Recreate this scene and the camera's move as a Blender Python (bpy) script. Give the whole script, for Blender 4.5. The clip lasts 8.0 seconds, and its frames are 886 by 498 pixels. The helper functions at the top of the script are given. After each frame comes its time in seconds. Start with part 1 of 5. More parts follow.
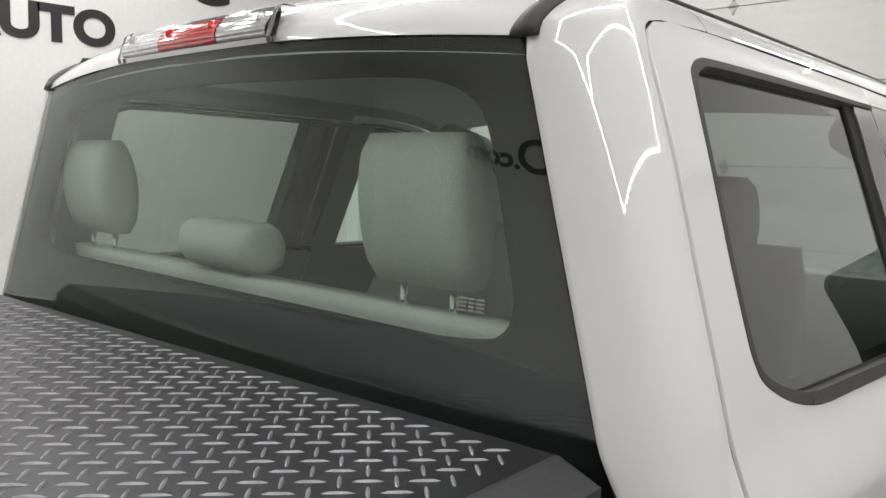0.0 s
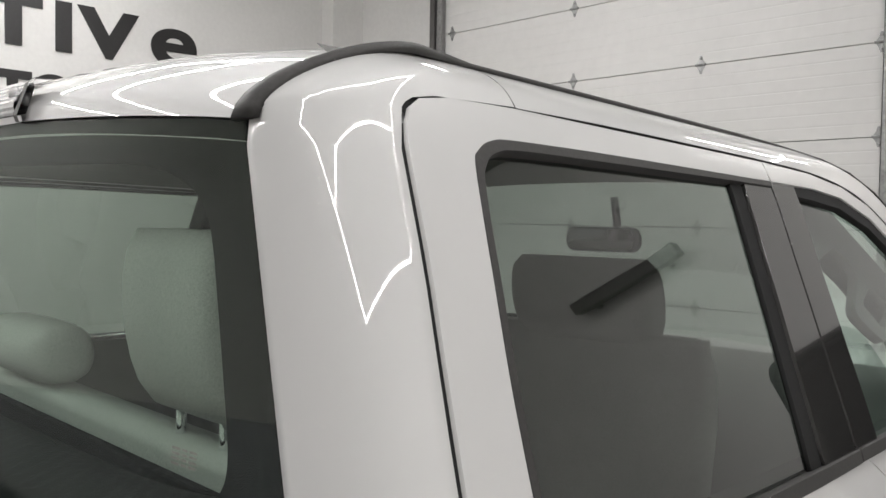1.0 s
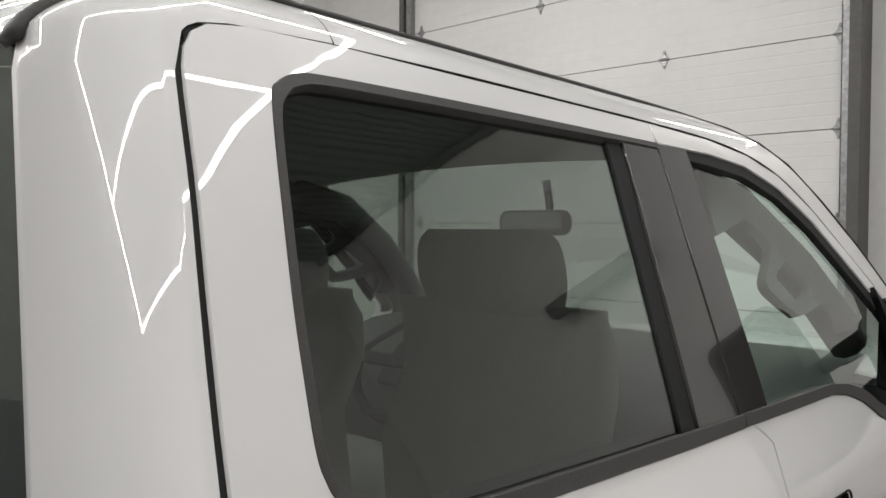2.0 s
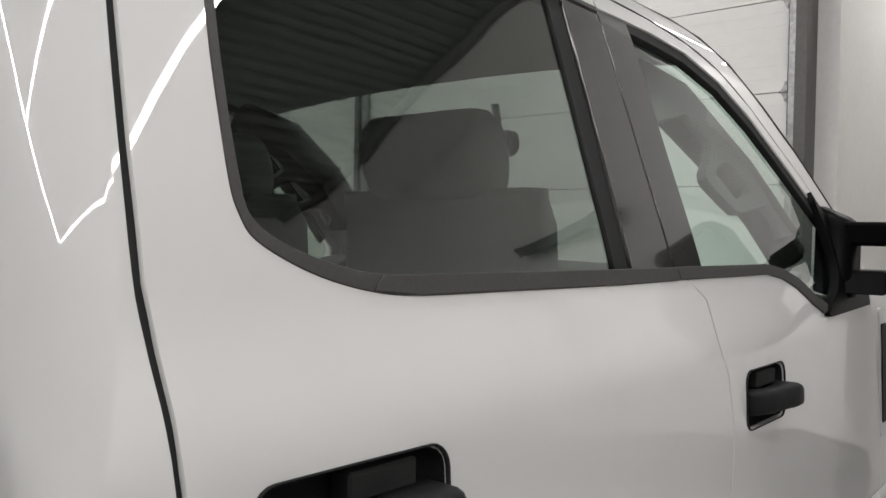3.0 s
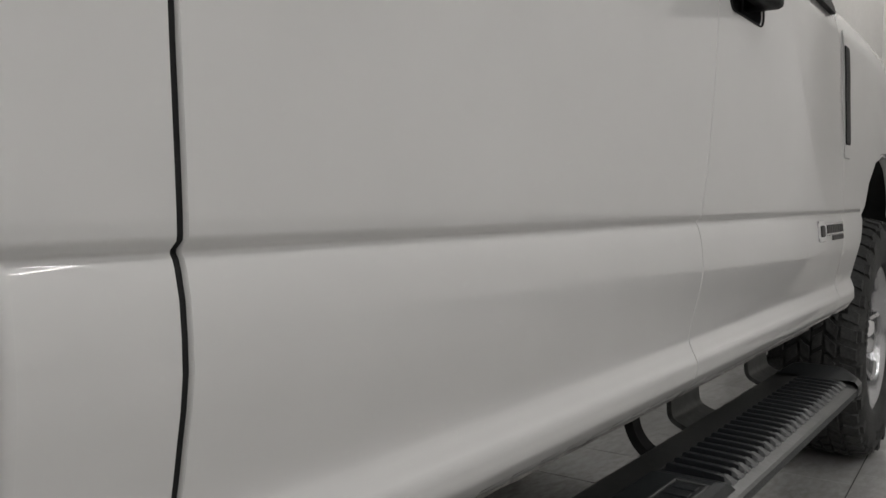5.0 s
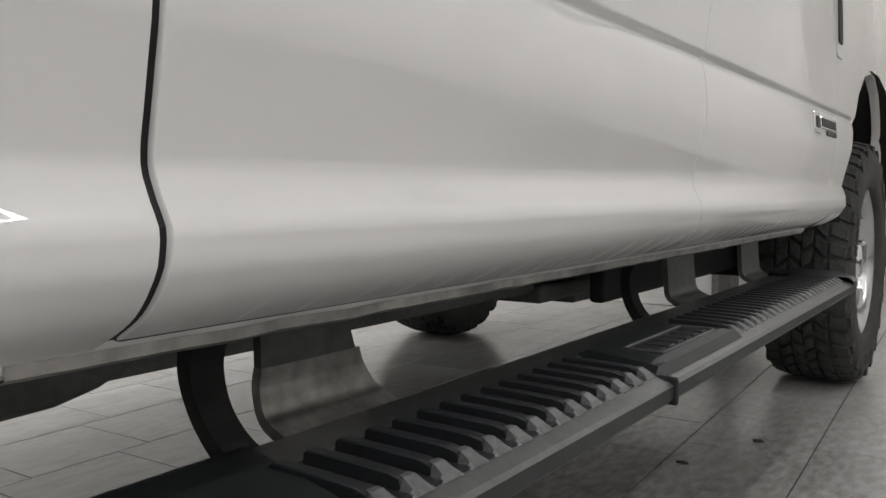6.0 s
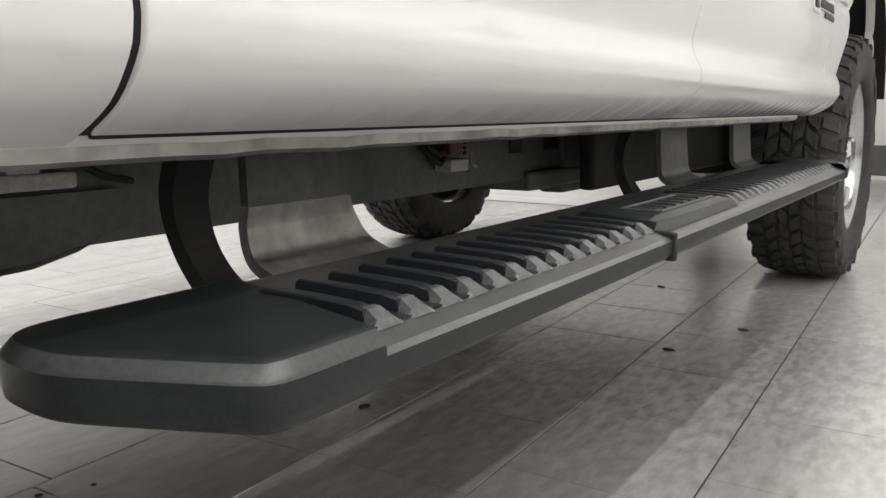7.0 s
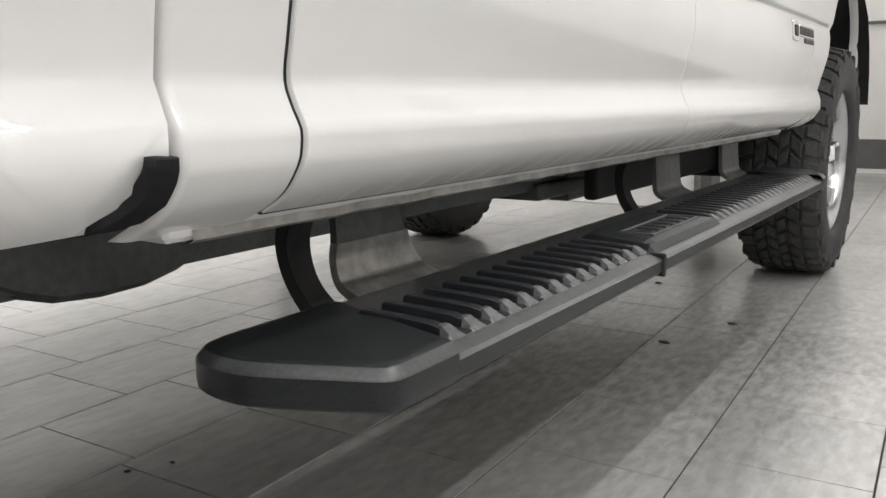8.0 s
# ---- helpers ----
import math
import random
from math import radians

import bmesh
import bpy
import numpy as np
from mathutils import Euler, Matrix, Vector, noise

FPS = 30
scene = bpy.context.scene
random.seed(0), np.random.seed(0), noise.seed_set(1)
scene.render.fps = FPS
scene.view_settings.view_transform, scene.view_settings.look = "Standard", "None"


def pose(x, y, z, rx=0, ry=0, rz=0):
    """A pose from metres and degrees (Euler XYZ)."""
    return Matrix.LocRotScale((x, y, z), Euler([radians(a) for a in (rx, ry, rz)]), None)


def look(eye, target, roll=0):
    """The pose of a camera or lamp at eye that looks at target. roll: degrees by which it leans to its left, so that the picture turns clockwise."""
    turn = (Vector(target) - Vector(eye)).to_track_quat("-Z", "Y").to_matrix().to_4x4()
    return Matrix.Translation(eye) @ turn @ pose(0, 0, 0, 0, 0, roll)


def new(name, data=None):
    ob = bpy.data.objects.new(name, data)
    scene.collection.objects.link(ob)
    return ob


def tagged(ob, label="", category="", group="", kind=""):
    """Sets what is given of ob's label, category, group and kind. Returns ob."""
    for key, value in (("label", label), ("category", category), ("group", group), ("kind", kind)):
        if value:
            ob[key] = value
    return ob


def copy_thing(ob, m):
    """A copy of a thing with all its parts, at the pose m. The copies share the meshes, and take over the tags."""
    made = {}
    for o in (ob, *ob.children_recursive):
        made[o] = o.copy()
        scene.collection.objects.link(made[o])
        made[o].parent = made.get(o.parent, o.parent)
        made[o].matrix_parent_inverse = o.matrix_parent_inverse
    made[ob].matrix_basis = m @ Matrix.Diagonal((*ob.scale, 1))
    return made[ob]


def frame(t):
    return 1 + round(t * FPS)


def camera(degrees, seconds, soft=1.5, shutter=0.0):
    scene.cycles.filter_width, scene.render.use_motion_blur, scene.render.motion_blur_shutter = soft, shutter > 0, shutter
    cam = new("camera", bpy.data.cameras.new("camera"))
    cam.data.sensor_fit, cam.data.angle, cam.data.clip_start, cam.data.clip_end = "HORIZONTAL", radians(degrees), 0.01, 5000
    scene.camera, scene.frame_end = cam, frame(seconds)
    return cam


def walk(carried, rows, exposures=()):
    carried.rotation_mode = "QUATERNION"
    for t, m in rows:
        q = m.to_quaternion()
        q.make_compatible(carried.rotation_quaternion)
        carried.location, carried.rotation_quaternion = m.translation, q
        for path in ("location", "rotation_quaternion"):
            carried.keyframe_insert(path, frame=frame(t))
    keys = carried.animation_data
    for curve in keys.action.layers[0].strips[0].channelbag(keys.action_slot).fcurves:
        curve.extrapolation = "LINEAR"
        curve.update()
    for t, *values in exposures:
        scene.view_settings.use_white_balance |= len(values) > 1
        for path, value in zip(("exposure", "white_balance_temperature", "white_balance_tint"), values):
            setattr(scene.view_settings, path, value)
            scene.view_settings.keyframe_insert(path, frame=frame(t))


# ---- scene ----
cam = camera(57.0, 8.0)

PATH = [
    (0, (1.314, -0.45, 1.806), (-0.05, 0.998, 1.599), 1.3),
    (0.5, (1.309, -0.255, 1.85), (-0.051, 1.206, 1.728), 0.9),
    (1, (1.377, -0.09, 1.868), (-0.009, 1.35, 1.795), 0.8),
    (1.5, (1.463, 0.023, 1.846), (0.069, 1.455, 1.782), 0.5),
    (1.7, (1.484, 0.054, 1.832), (0.093, 1.489, 1.774), 0.3),
    (2.8, (1.508, 0.092, 1.614), (0.188, 1.594, 1.567), 1.1),
    (3, (1.521, 0.104, 1.56), (0.216, 1.619, 1.509), 0.9),
    (3.5, (1.526, 0.13, 1.399), (0.255, 1.672, 1.307), 0.6),
    (4, (1.511, 0.13, 1.233), (0.26, 1.687, 1.119), 0.1),
    (4.5, (1.489, 0.107, 1.07), (0.261, 1.681, 0.944), 0.2),
    (5.8, (1.421, 0.13, 0.708), (0.259, 1.754, 0.595), -0.1),
    (6, (1.41, 0.142, 0.672), (0.256, 1.77, 0.535), -0.2),
    (6.5, (1.391, 0.155, 0.606), (0.262, 1.785, 0.342), -0.1),
    (7, (1.385, 0.157, 0.594), (0.278, 1.789, 0.26), -0.3),
    (7.5, (1.414, 0.125, 0.628), (0.325, 1.766, 0.278), -0.4),
    (8, (1.465, -0.046, 0.675), (0.36, 1.581, 0.312), -0.6),
]
walk(cam, [(t, look(eye, target, roll)) for t, eye, target, roll in PATH],
     exposures=((0.0, 0.12), (0.5, 0.0), (1.0, -0.1), (1.7, -0.1), (3.0, 0.0), (3.5, -0.04), (4.5, -0.2), (6.0, 0.38), (6.5, 0.85), (7.0, 1.1), (7.5, 1.25), (8.0, 1.05)))

# ---------------------------------------------------------------- light
world = bpy.data.worlds.new("room_world")
world.use_nodes = True
world.node_tree.nodes["Background"].inputs[0].default_value = (0.6, 0.62, 0.65, 1)
world.node_tree.nodes["Background"].inputs[1].default_value = 0.02
scene.world = world
scene.view_settings.exposure = 0.0
LED_POWER = 52.0


# ---------------------------------------------------------------- materials
def material(name, colour, rough=0.5, metal=0.0, coat=0.0, grain=0.0, scale=60.0, bump=0.0, bump_scale=200.0,
             stain=0.0, stain_scale=3.0, spec=0.5, per_piece=0.0, rough_vary=0.0):
    """A Principled surface with colour variation at two scales and a fine relief."""
    m = bpy.data.materials.new(name)
    m.use_nodes = True
    nt = m.node_tree
    b = nt.nodes["Principled BSDF"]
    b.inputs["Roughness"].default_value = rough
    b.inputs["Metallic"].default_value = metal
    b.inputs["Specular IOR Level"].default_value = spec
    b.inputs["Coat Weight"].default_value = coat
    b.inputs["Coat Roughness"].default_value = 0.012
    b.inputs["Coat IOR"].default_value = 1.6
    geo = nt.nodes.new("ShaderNodeTexCoord")
    col = None

    def vary(amount, size, detail, source):
        n = nt.nodes.new("ShaderNodeTexNoise")
        n.inputs["Scale"].default_value, n.inputs["Detail"].default_value = size, detail
        nt.links.new(geo.outputs["Object"], n.inputs["Vector"])
        r = nt.nodes.new("ShaderNodeMapRange")
        r.inputs[1].default_value, r.inputs[2].default_value = 0.3, 0.7
        r.inputs[3].default_value, r.inputs[4].default_value = 1 - amount, 1 + amount
        nt.links.new(n.outputs[0], r.inputs[0])
        x = nt.nodes.new("ShaderNodeMix")
        x.data_type, x.blend_type = "RGBA", "MULTIPLY"
        x.inputs[0].default_value = 1
        if source is None:
            x.inputs[6].default_value = (*colour, 1)
        else:
            nt.links.new(source, x.inputs[6])
        nt.links.new(r.outputs[0], x.inputs[7])
        return x.outputs[2]

    if stain:
        col = vary(stain, stain_scale, 5, col)
    if grain:
        col = vary(grain, scale, 3, col)
    if per_piece:
        o = nt.nodes.new("ShaderNodeObjectInfo")
        r = nt.nodes.new("ShaderNodeMapRange")
        r.inputs[3].default_value, r.inputs[4].default_value = 1 - per_piece, 1 + per_piece
        nt.links.new(o.outputs["Random"], r.inputs[0])
        x = nt.nodes.new("ShaderNodeMix")
        x.data_type, x.blend_type = "RGBA", "MULTIPLY"
        x.inputs[0].default_value = 1
        x.inputs[6].default_value = (*colour, 1)
        if col is not None:
            nt.links.new(col, x.inputs[6])
        nt.links.new(r.outputs[0], x.inputs[7])
        col = x.outputs[2]
    if col is not None:
        nt.links.new(col, b.inputs["Base Color"])
    else:
        b.inputs["Base Color"].default_value = (*colour, 1)
    if rough_vary:
        n = nt.nodes.new("ShaderNodeTexNoise")
        n.inputs["Scale"].default_value, n.inputs["Detail"].default_value = 4.0, 6
        nt.links.new(geo.outputs["Object"], n.inputs["Vector"])
        r = nt.nodes.new("ShaderNodeMapRange")
        r.inputs[1].default_value, r.inputs[2].default_value = 0.3, 0.7
        r.inputs[3].default_value, r.inputs[4].default_value = max(0.02, rough - rough_vary), rough + rough_vary
        nt.links.new(n.outputs[0], r.inputs[0])
        nt.links.new(r.outputs[0], b.inputs["Roughness"])
    if bump:
        n = nt.nodes.new("ShaderNodeTexNoise")
        n.inputs["Scale"].default_value, n.inputs["Detail"].default_value = bump_scale, 3
        nt.links.new(geo.outputs["Object"], n.inputs["Vector"])
        u = nt.nodes.new("ShaderNodeBump")
        u.inputs["Strength"].default_value, u.inputs["Distance"].default_value = bump, 0.002
        nt.links.new(n.outputs[0], u.inputs["Height"])
        nt.links.new(u.outputs[0], b.inputs["Normal"])
    return m


def glass_material(name, tint, f0=0.08, rise=4.0):
    """A thin tinted pane: what passes is coloured, and a clear gloss that grows towards grazing angles lies on it."""
    m = bpy.data.materials.new(name)
    m.use_nodes = True
    nt = m.node_tree
    nt.nodes.remove(nt.nodes["Principled BSDF"])
    out = nt.nodes["Material Output"]
    tr = nt.nodes.new("ShaderNodeBsdfTransparent")
    tr.inputs[0].default_value = (*tint, 1)
    gl = nt.nodes.new("ShaderNodeBsdfGlossy")
    gl.inputs["Roughness"].default_value = 0.0
    gl.inputs["Color"].default_value = (1, 1, 1, 1)
    lw = nt.nodes.new("ShaderNodeLayerWeight")
    lw.inputs["Blend"].default_value = 0.5
    po = nt.nodes.new("ShaderNodeMath")
    po.operation = "POWER"
    po.inputs[1].default_value = rise
    ma = nt.nodes.new("ShaderNodeMath")
    ma.operation = "MULTIPLY_ADD"
    ma.inputs[1].default_value, ma.inputs[2].default_value = 1 - f0, f0
    mix = nt.nodes.new("ShaderNodeMixShader")
    nt.links.new(lw.outputs["Facing"], po.inputs[0])
    nt.links.new(po.outputs[0], ma.inputs[0])
    nt.links.new(ma.outputs[0], mix.inputs[0])
    nt.links.new(tr.outputs[0], mix.inputs[1])
    nt.links.new(gl.outputs[0], mix.inputs[2])
    nt.links.new(mix.outputs[0], out.inputs[0])
    return m


def light_material(name, colour, strength):
    m = bpy.data.materials.new(name)
    m.use_nodes = True
    b = m.node_tree.nodes["Principled BSDF"]
    b.inputs["Base Color"].default_value = (0.9, 0.9, 0.9, 1)
    b.inputs["Emission Color"].default_value = (*colour, 1)
    b.inputs["Emission Strength"].default_value = strength
    return m


PAINT = material("white_car_paint", (0.685, 0.68, 0.668), rough=0.36, coat=1.0, spec=0.3, grain=0.012, scale=9.0, bump=0.004, bump_scale=35.0)
BLACK_PLASTIC = material("grained_black_plastic", (0.012, 0.012, 0.013), rough=0.5, spec=0.15, grain=0.15, scale=300, bump=0.25, bump_scale=900)
GREY_PLASTIC = material("weathered_grey_trim", (0.058, 0.056, 0.054), rough=0.5, spec=0.25, grain=0.1, scale=200, bump=0.1, bump_scale=600)
PILLAR = material("satin_black_pillar_cover", (0.03, 0.029, 0.028), rough=0.1, coat=0.6, bump=0.003, bump_scale=60)
MIRROR_BLACK = material("satin_black_mirror_plastic", (0.004, 0.004, 0.0045), rough=0.4, grain=0.15, scale=300, spec=0.06, bump=0.1, bump_scale=900)
SEAT_BACK_BLACK = material("black_seat_back_sheet", (0.004, 0.004, 0.004), rough=0.9, spec=0.08, grain=0.3, scale=300)
RUBBER = material("black_rubber_seal", (0.007, 0.007, 0.007), rough=0.8, grain=0.2, scale=150)
TYRE = material("tyre_rubber", (0.036, 0.036, 0.035), rough=0.72, grain=0.3, scale=120, stain=0.25, stain_scale=14, bump=0.3, bump_scale=500)
CHROME = material("chrome", (0.82, 0.82, 0.83), rough=0.07, metal=1.0, grain=0.03, scale=20)
MIRROR_GLASS = material("dark_mirror_glass", (0.06, 0.06, 0.063), rough=0.03, metal=1.0, grain=0.02, scale=20)
ALLOY = material("bright_machined_alloy", (0.52, 0.52, 0.53), rough=0.24, metal=1.0, grain=0.06, scale=60)
STEEL = material("dusty_bare_steel", (0.30, 0.29, 0.275), rough=0.42, metal=0.6, grain=0.3, scale=40, stain=0.35, stain_scale=9, bump=0.2, bump_scale=120)
UNDER = material("underbody_frame_paint", (0.056, 0.061, 0.058), rough=0.5, grain=0.25, scale=70, stain=0.4, stain_scale=6, bump=0.15, bump_scale=160)
BRACKET = material("zinc_coated_bracket", (0.13, 0.132, 0.128), rough=0.5, metal=0.3, grain=0.15, scale=60, stain=0.2, stain_scale=8, bump=0.1, bump_scale=200)
UNDER_DARK = material("underbody_black_coating", (0.007, 0.007, 0.007), rough=0.8, grain=0.3, scale=40)
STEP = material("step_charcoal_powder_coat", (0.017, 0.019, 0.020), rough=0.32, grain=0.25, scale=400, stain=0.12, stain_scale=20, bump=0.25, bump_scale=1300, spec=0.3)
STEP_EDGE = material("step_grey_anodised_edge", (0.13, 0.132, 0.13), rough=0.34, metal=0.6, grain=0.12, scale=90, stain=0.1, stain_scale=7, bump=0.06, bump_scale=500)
CAP_EDGE = material("step_worn_glint_cap_edge", (0.055, 0.057, 0.058), rough=0.28, grain=0.2, scale=200, bump=0.12, bump_scale=900)
STEP_TIP = material("step_paler_rib_tip", (0.11, 0.112, 0.113), rough=0.42, metal=0.3, grain=0.2, scale=160)
STEP_RIB = material("step_ribbed_pad", (0.016, 0.0175, 0.0195), rough=0.36, spec=0.6, grain=0.2, scale=200, bump=0.15, bump_scale=700)
TREAD = material("black_tread_plate", (0.028, 0.028, 0.031), rough=0.42, metal=0.3, grain=0.15, scale=80, stain=0.2, stain_scale=5, bump=0.1, bump_scale=300)
TREAD_LUG = material("worn_tread_lug", (0.30, 0.30, 0.315), rough=0.42, metal=0.5, grain=0.2, scale=60)
RED_LENS = material("red_lamp_lens", (0.55, 0.012, 0.012), rough=0.08, coat=0.8, grain=0.15, scale=120)
CLEAR_LENS = material("clear_ribbed_lens", (0.62, 0.62, 0.62), rough=0.08, metal=0.35, coat=0.8, grain=0.15, scale=120)
SEAT = material("grey_seat_cloth", (0.46, 0.455, 0.435), rough=0.85, grain=0.2, scale=500, stain=0.08, stain_scale=5, bump=0.4, bump_scale=900)
CABIN = material("dark_grey_cabin_trim", (0.14, 0.138, 0.132), rough=0.6, grain=0.15, scale=200, bump=0.1, bump_scale=500)
HEADLINER = material("light_grey_headliner", (0.42, 0.41, 0.39), rough=0.9, grain=0.06, scale=300)
FRIT = material("black_window_border", (0.004, 0.004, 0.004), rough=0.6, spec=0.08, grain=0.1, scale=100)
PRIVACY = glass_material("privacy_glass", (0.34, 0.38, 0.355), 0.12)
GREEN_GLASS = glass_material("light_green_glass", (0.84, 0.96, 0.90), 0.09)
SCREEN = glass_material("clear_laminated_glass", (0.93, 0.97, 0.95), 0.04)
BACK_GLASS = glass_material("rear_window_glass", (0.94, 1.0, 0.96), 0.07, 10.0)


def tile_material():
    """Grey vinyl tile: mottling, long scuffs along the bay, dried splashes and patches of brown dirt."""
    m = material("grey_floor_tile", (0.46, 0.454, 0.444), rough=0.16, spec=0.9)
    nt = m.node_tree
    b = nt.nodes["Principled BSDF"]
    geo = nt.nodes.new("ShaderNodeNewGeometry")

    def spots(scale, detail, lo, hi, stretch=(1, 1, 1), distort=0.0):
        mp = nt.nodes.new("ShaderNodeMapping")
        mp.inputs["Scale"].default_value = stretch
        nt.links.new(geo.outputs["Position"], mp.inputs[0])
        n = nt.nodes.new("ShaderNodeTexNoise")
        n.inputs["Scale"].default_value, n.inputs["Detail"].default_value, n.inputs["Distortion"].default_value = scale, detail, distort
        nt.links.new(mp.outputs[0], n.inputs[0])
        r = nt.nodes.new("ShaderNodeMapRange")
        r.inputs[1].default_value, r.inputs[2].default_value = lo, hi
        nt.links.new(n.outputs[0], r.inputs[0])
        return r.outputs[0]

    def mixed(source, colour, fac, strength, mode="MIX"):
        f = nt.nodes.new("ShaderNodeMath")
        f.operation = "MULTIPLY"
        f.inputs[1].default_value = strength
        nt.links.new(fac, f.inputs[0])
        x = nt.nodes.new("ShaderNodeMix")
        x.data_type, x.blend_type = "RGBA", mode
        nt.links.new(f.outputs[0], x.inputs[0])
        if source is None:
            x.inputs[6].default_value = (0.46, 0.454, 0.444, 1)
        else:
            nt.links.new(source, x.inputs[6])
        x.inputs[7].default_value = (*colour, 1)
        return x.outputs[2]

    col = mixed(None, (0.36, 0.356, 0.348), spots(1.6, 6, 0.28, 0.76), 0.55)
    col = mixed(col, (0.52, 0.515, 0.50), spots(9.0, 3, 0.30, 1.0, (1, 0.12, 1)), 0.35)
    col = mixed(col, (0.29, 0.284, 0.272), spots(13, 6, 0.42, 0.88, (1, 0.13, 1)), 0.45)
    col = mixed(col, (0.24, 0.226, 0.205), spots(40, 8, 0.42, 0.72, (1, 0.35, 1)), 0.3)
    col = mixed(col, (0.56, 0.55, 0.53), spots(60, 6, 0.60, 0.80, (1, 0.3, 1)), 0.22)
    col = mixed(col, (0.15, 0.135, 0.115), spots(70, 5, 0.62, 0.80, (1, 0.5, 1)), 0.35)
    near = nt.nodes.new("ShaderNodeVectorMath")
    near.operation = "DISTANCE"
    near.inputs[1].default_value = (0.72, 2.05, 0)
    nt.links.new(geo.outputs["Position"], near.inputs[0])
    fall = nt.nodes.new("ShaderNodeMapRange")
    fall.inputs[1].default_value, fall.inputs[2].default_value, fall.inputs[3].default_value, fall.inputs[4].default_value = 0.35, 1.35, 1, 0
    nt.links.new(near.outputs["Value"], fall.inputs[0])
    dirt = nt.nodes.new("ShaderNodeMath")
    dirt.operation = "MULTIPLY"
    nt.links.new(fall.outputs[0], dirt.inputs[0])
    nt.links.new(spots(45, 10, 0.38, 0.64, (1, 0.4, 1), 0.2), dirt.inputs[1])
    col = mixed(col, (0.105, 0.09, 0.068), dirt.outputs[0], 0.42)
    o = nt.nodes.new("ShaderNodeObjectInfo")
    r = nt.nodes.new("ShaderNodeMapRange")
    r.inputs[3].default_value, r.inputs[4].default_value = 0.94, 1.05
    nt.links.new(o.outputs["Random"], r.inputs[0])
    x = nt.nodes.new("ShaderNodeMix")
    x.data_type, x.blend_type = "RGBA", "MULTIPLY"
    x.inputs[0].default_value = 1
    nt.links.new(col, x.inputs[6])
    nt.links.new(r.outputs[0], x.inputs[7])
    nt.links.new(x.outputs[2], b.inputs["Base Color"])
    rr = nt.nodes.new("ShaderNodeMapRange")
    rr.inputs[3].default_value, rr.inputs[4].default_value = 0.15, 0.28
    nt.links.new(spots(5, 4, 0.15, 0.85, (1, 0.5, 1)), rr.inputs[0])
    nt.links.new(rr.outputs[0], b.inputs["Roughness"])
    bu = nt.nodes.new("ShaderNodeBump")
    bu.inputs["Strength"].default_value, bu.inputs["Distance"].default_value = 0.025, 0.002
    nt.links.new(spots(38, 3, 0.0, 1.0), bu.inputs["Height"])
    nt.links.new(bu.outputs[0], b.inputs["Normal"])
    return m


TILE = tile_material()
GROUT = material("dark_tile_grout", (0.022, 0.02, 0.018), rough=0.85, grain=0.3, scale=40)
WALL = material("white_painted_wall", (0.72, 0.71, 0.69), rough=0.55, grain=0.025, scale=30, stain=0.03, stain_scale=1.5, bump=0.04, bump_scale=150)
GREY_WALL = material("grey_wall_band", (0.10, 0.10, 0.099), rough=0.5, grain=0.05, scale=20, stain=0.06, stain_scale=2)
SECTION = material("white_garage_door_steel", (0.74, 0.73, 0.71), rough=0.42, grain=0.02, scale=14, stain=0.03, stain_scale=1.2, bump=0.05, bump_scale=90)
GALVANISED = material("galvanised_steel", (0.36, 0.36, 0.355), rough=0.4, metal=0.8, grain=0.2, scale=50)
DARK_STEEL = material("dark_painted_steel", (0.10, 0.095, 0.09), rough=0.5, grain=0.1, scale=40)
DECK = material("dark_ribbed_ceiling_deck", (0.21, 0.22, 0.21), rough=0.5, grain=0.1, scale=10, stain=0.1, stain_scale=1)
LETTER = material("black_sign_vinyl", (0.018, 0.017, 0.017), rough=0.4, grain=0.1, scale=60)
CONNECTOR_RED = material("red_connector_plastic", (0.07, 0.010, 0.009), rough=0.45, grain=0.2, scale=200)
CONNECTOR_PALE = material("pale_connector_plastic", (0.30, 0.29, 0.26), rough=0.5, grain=0.2, scale=150)
DEBRIS = material("dry_mud_crumb", (0.035, 0.032, 0.028), rough=0.9, grain=0.4, scale=200)
LED = light_material("white_led_tube", (1.0, 0.983, 0.977), LED_POWER)


# ---------------------------------------------------------------- building tools
STRETCH = [1.0, 1.0, 1.0]      # proportions of the thing being built
WARP = [False]                 # whether the part belongs to the truck's body


def body_form(p):
    """The body leans in above the shoulder, and its upper part sits higher and further ahead."""
    x, y, z = p
    w = min(max((z - 1.33) / 0.13, 0.0), 1.0)
    w = w * w * (3 - 2 * w)
    ahead = float(np.interp(y, (0.35, 0.55, 1.13, 1.32, 1.70, 2.04, 2.40, 2.9), (0.004, 0.020, 0.070, 0.086, 0.120, 0.150, 0.12, 0.0)))
    lift = float(np.interp(y, (0.45, 1.30, 2.0), (0.078, 0.055, 0.042)))
    if x < 0:
        x *= 1.095 + 0.09 * min(max(1.93 - z, 0.0), 0.45)
    return Vector((x * (1 - 0.029 * w), y + ahead * w, z + lift * max(0.0, z - 0.88) / 1.02))


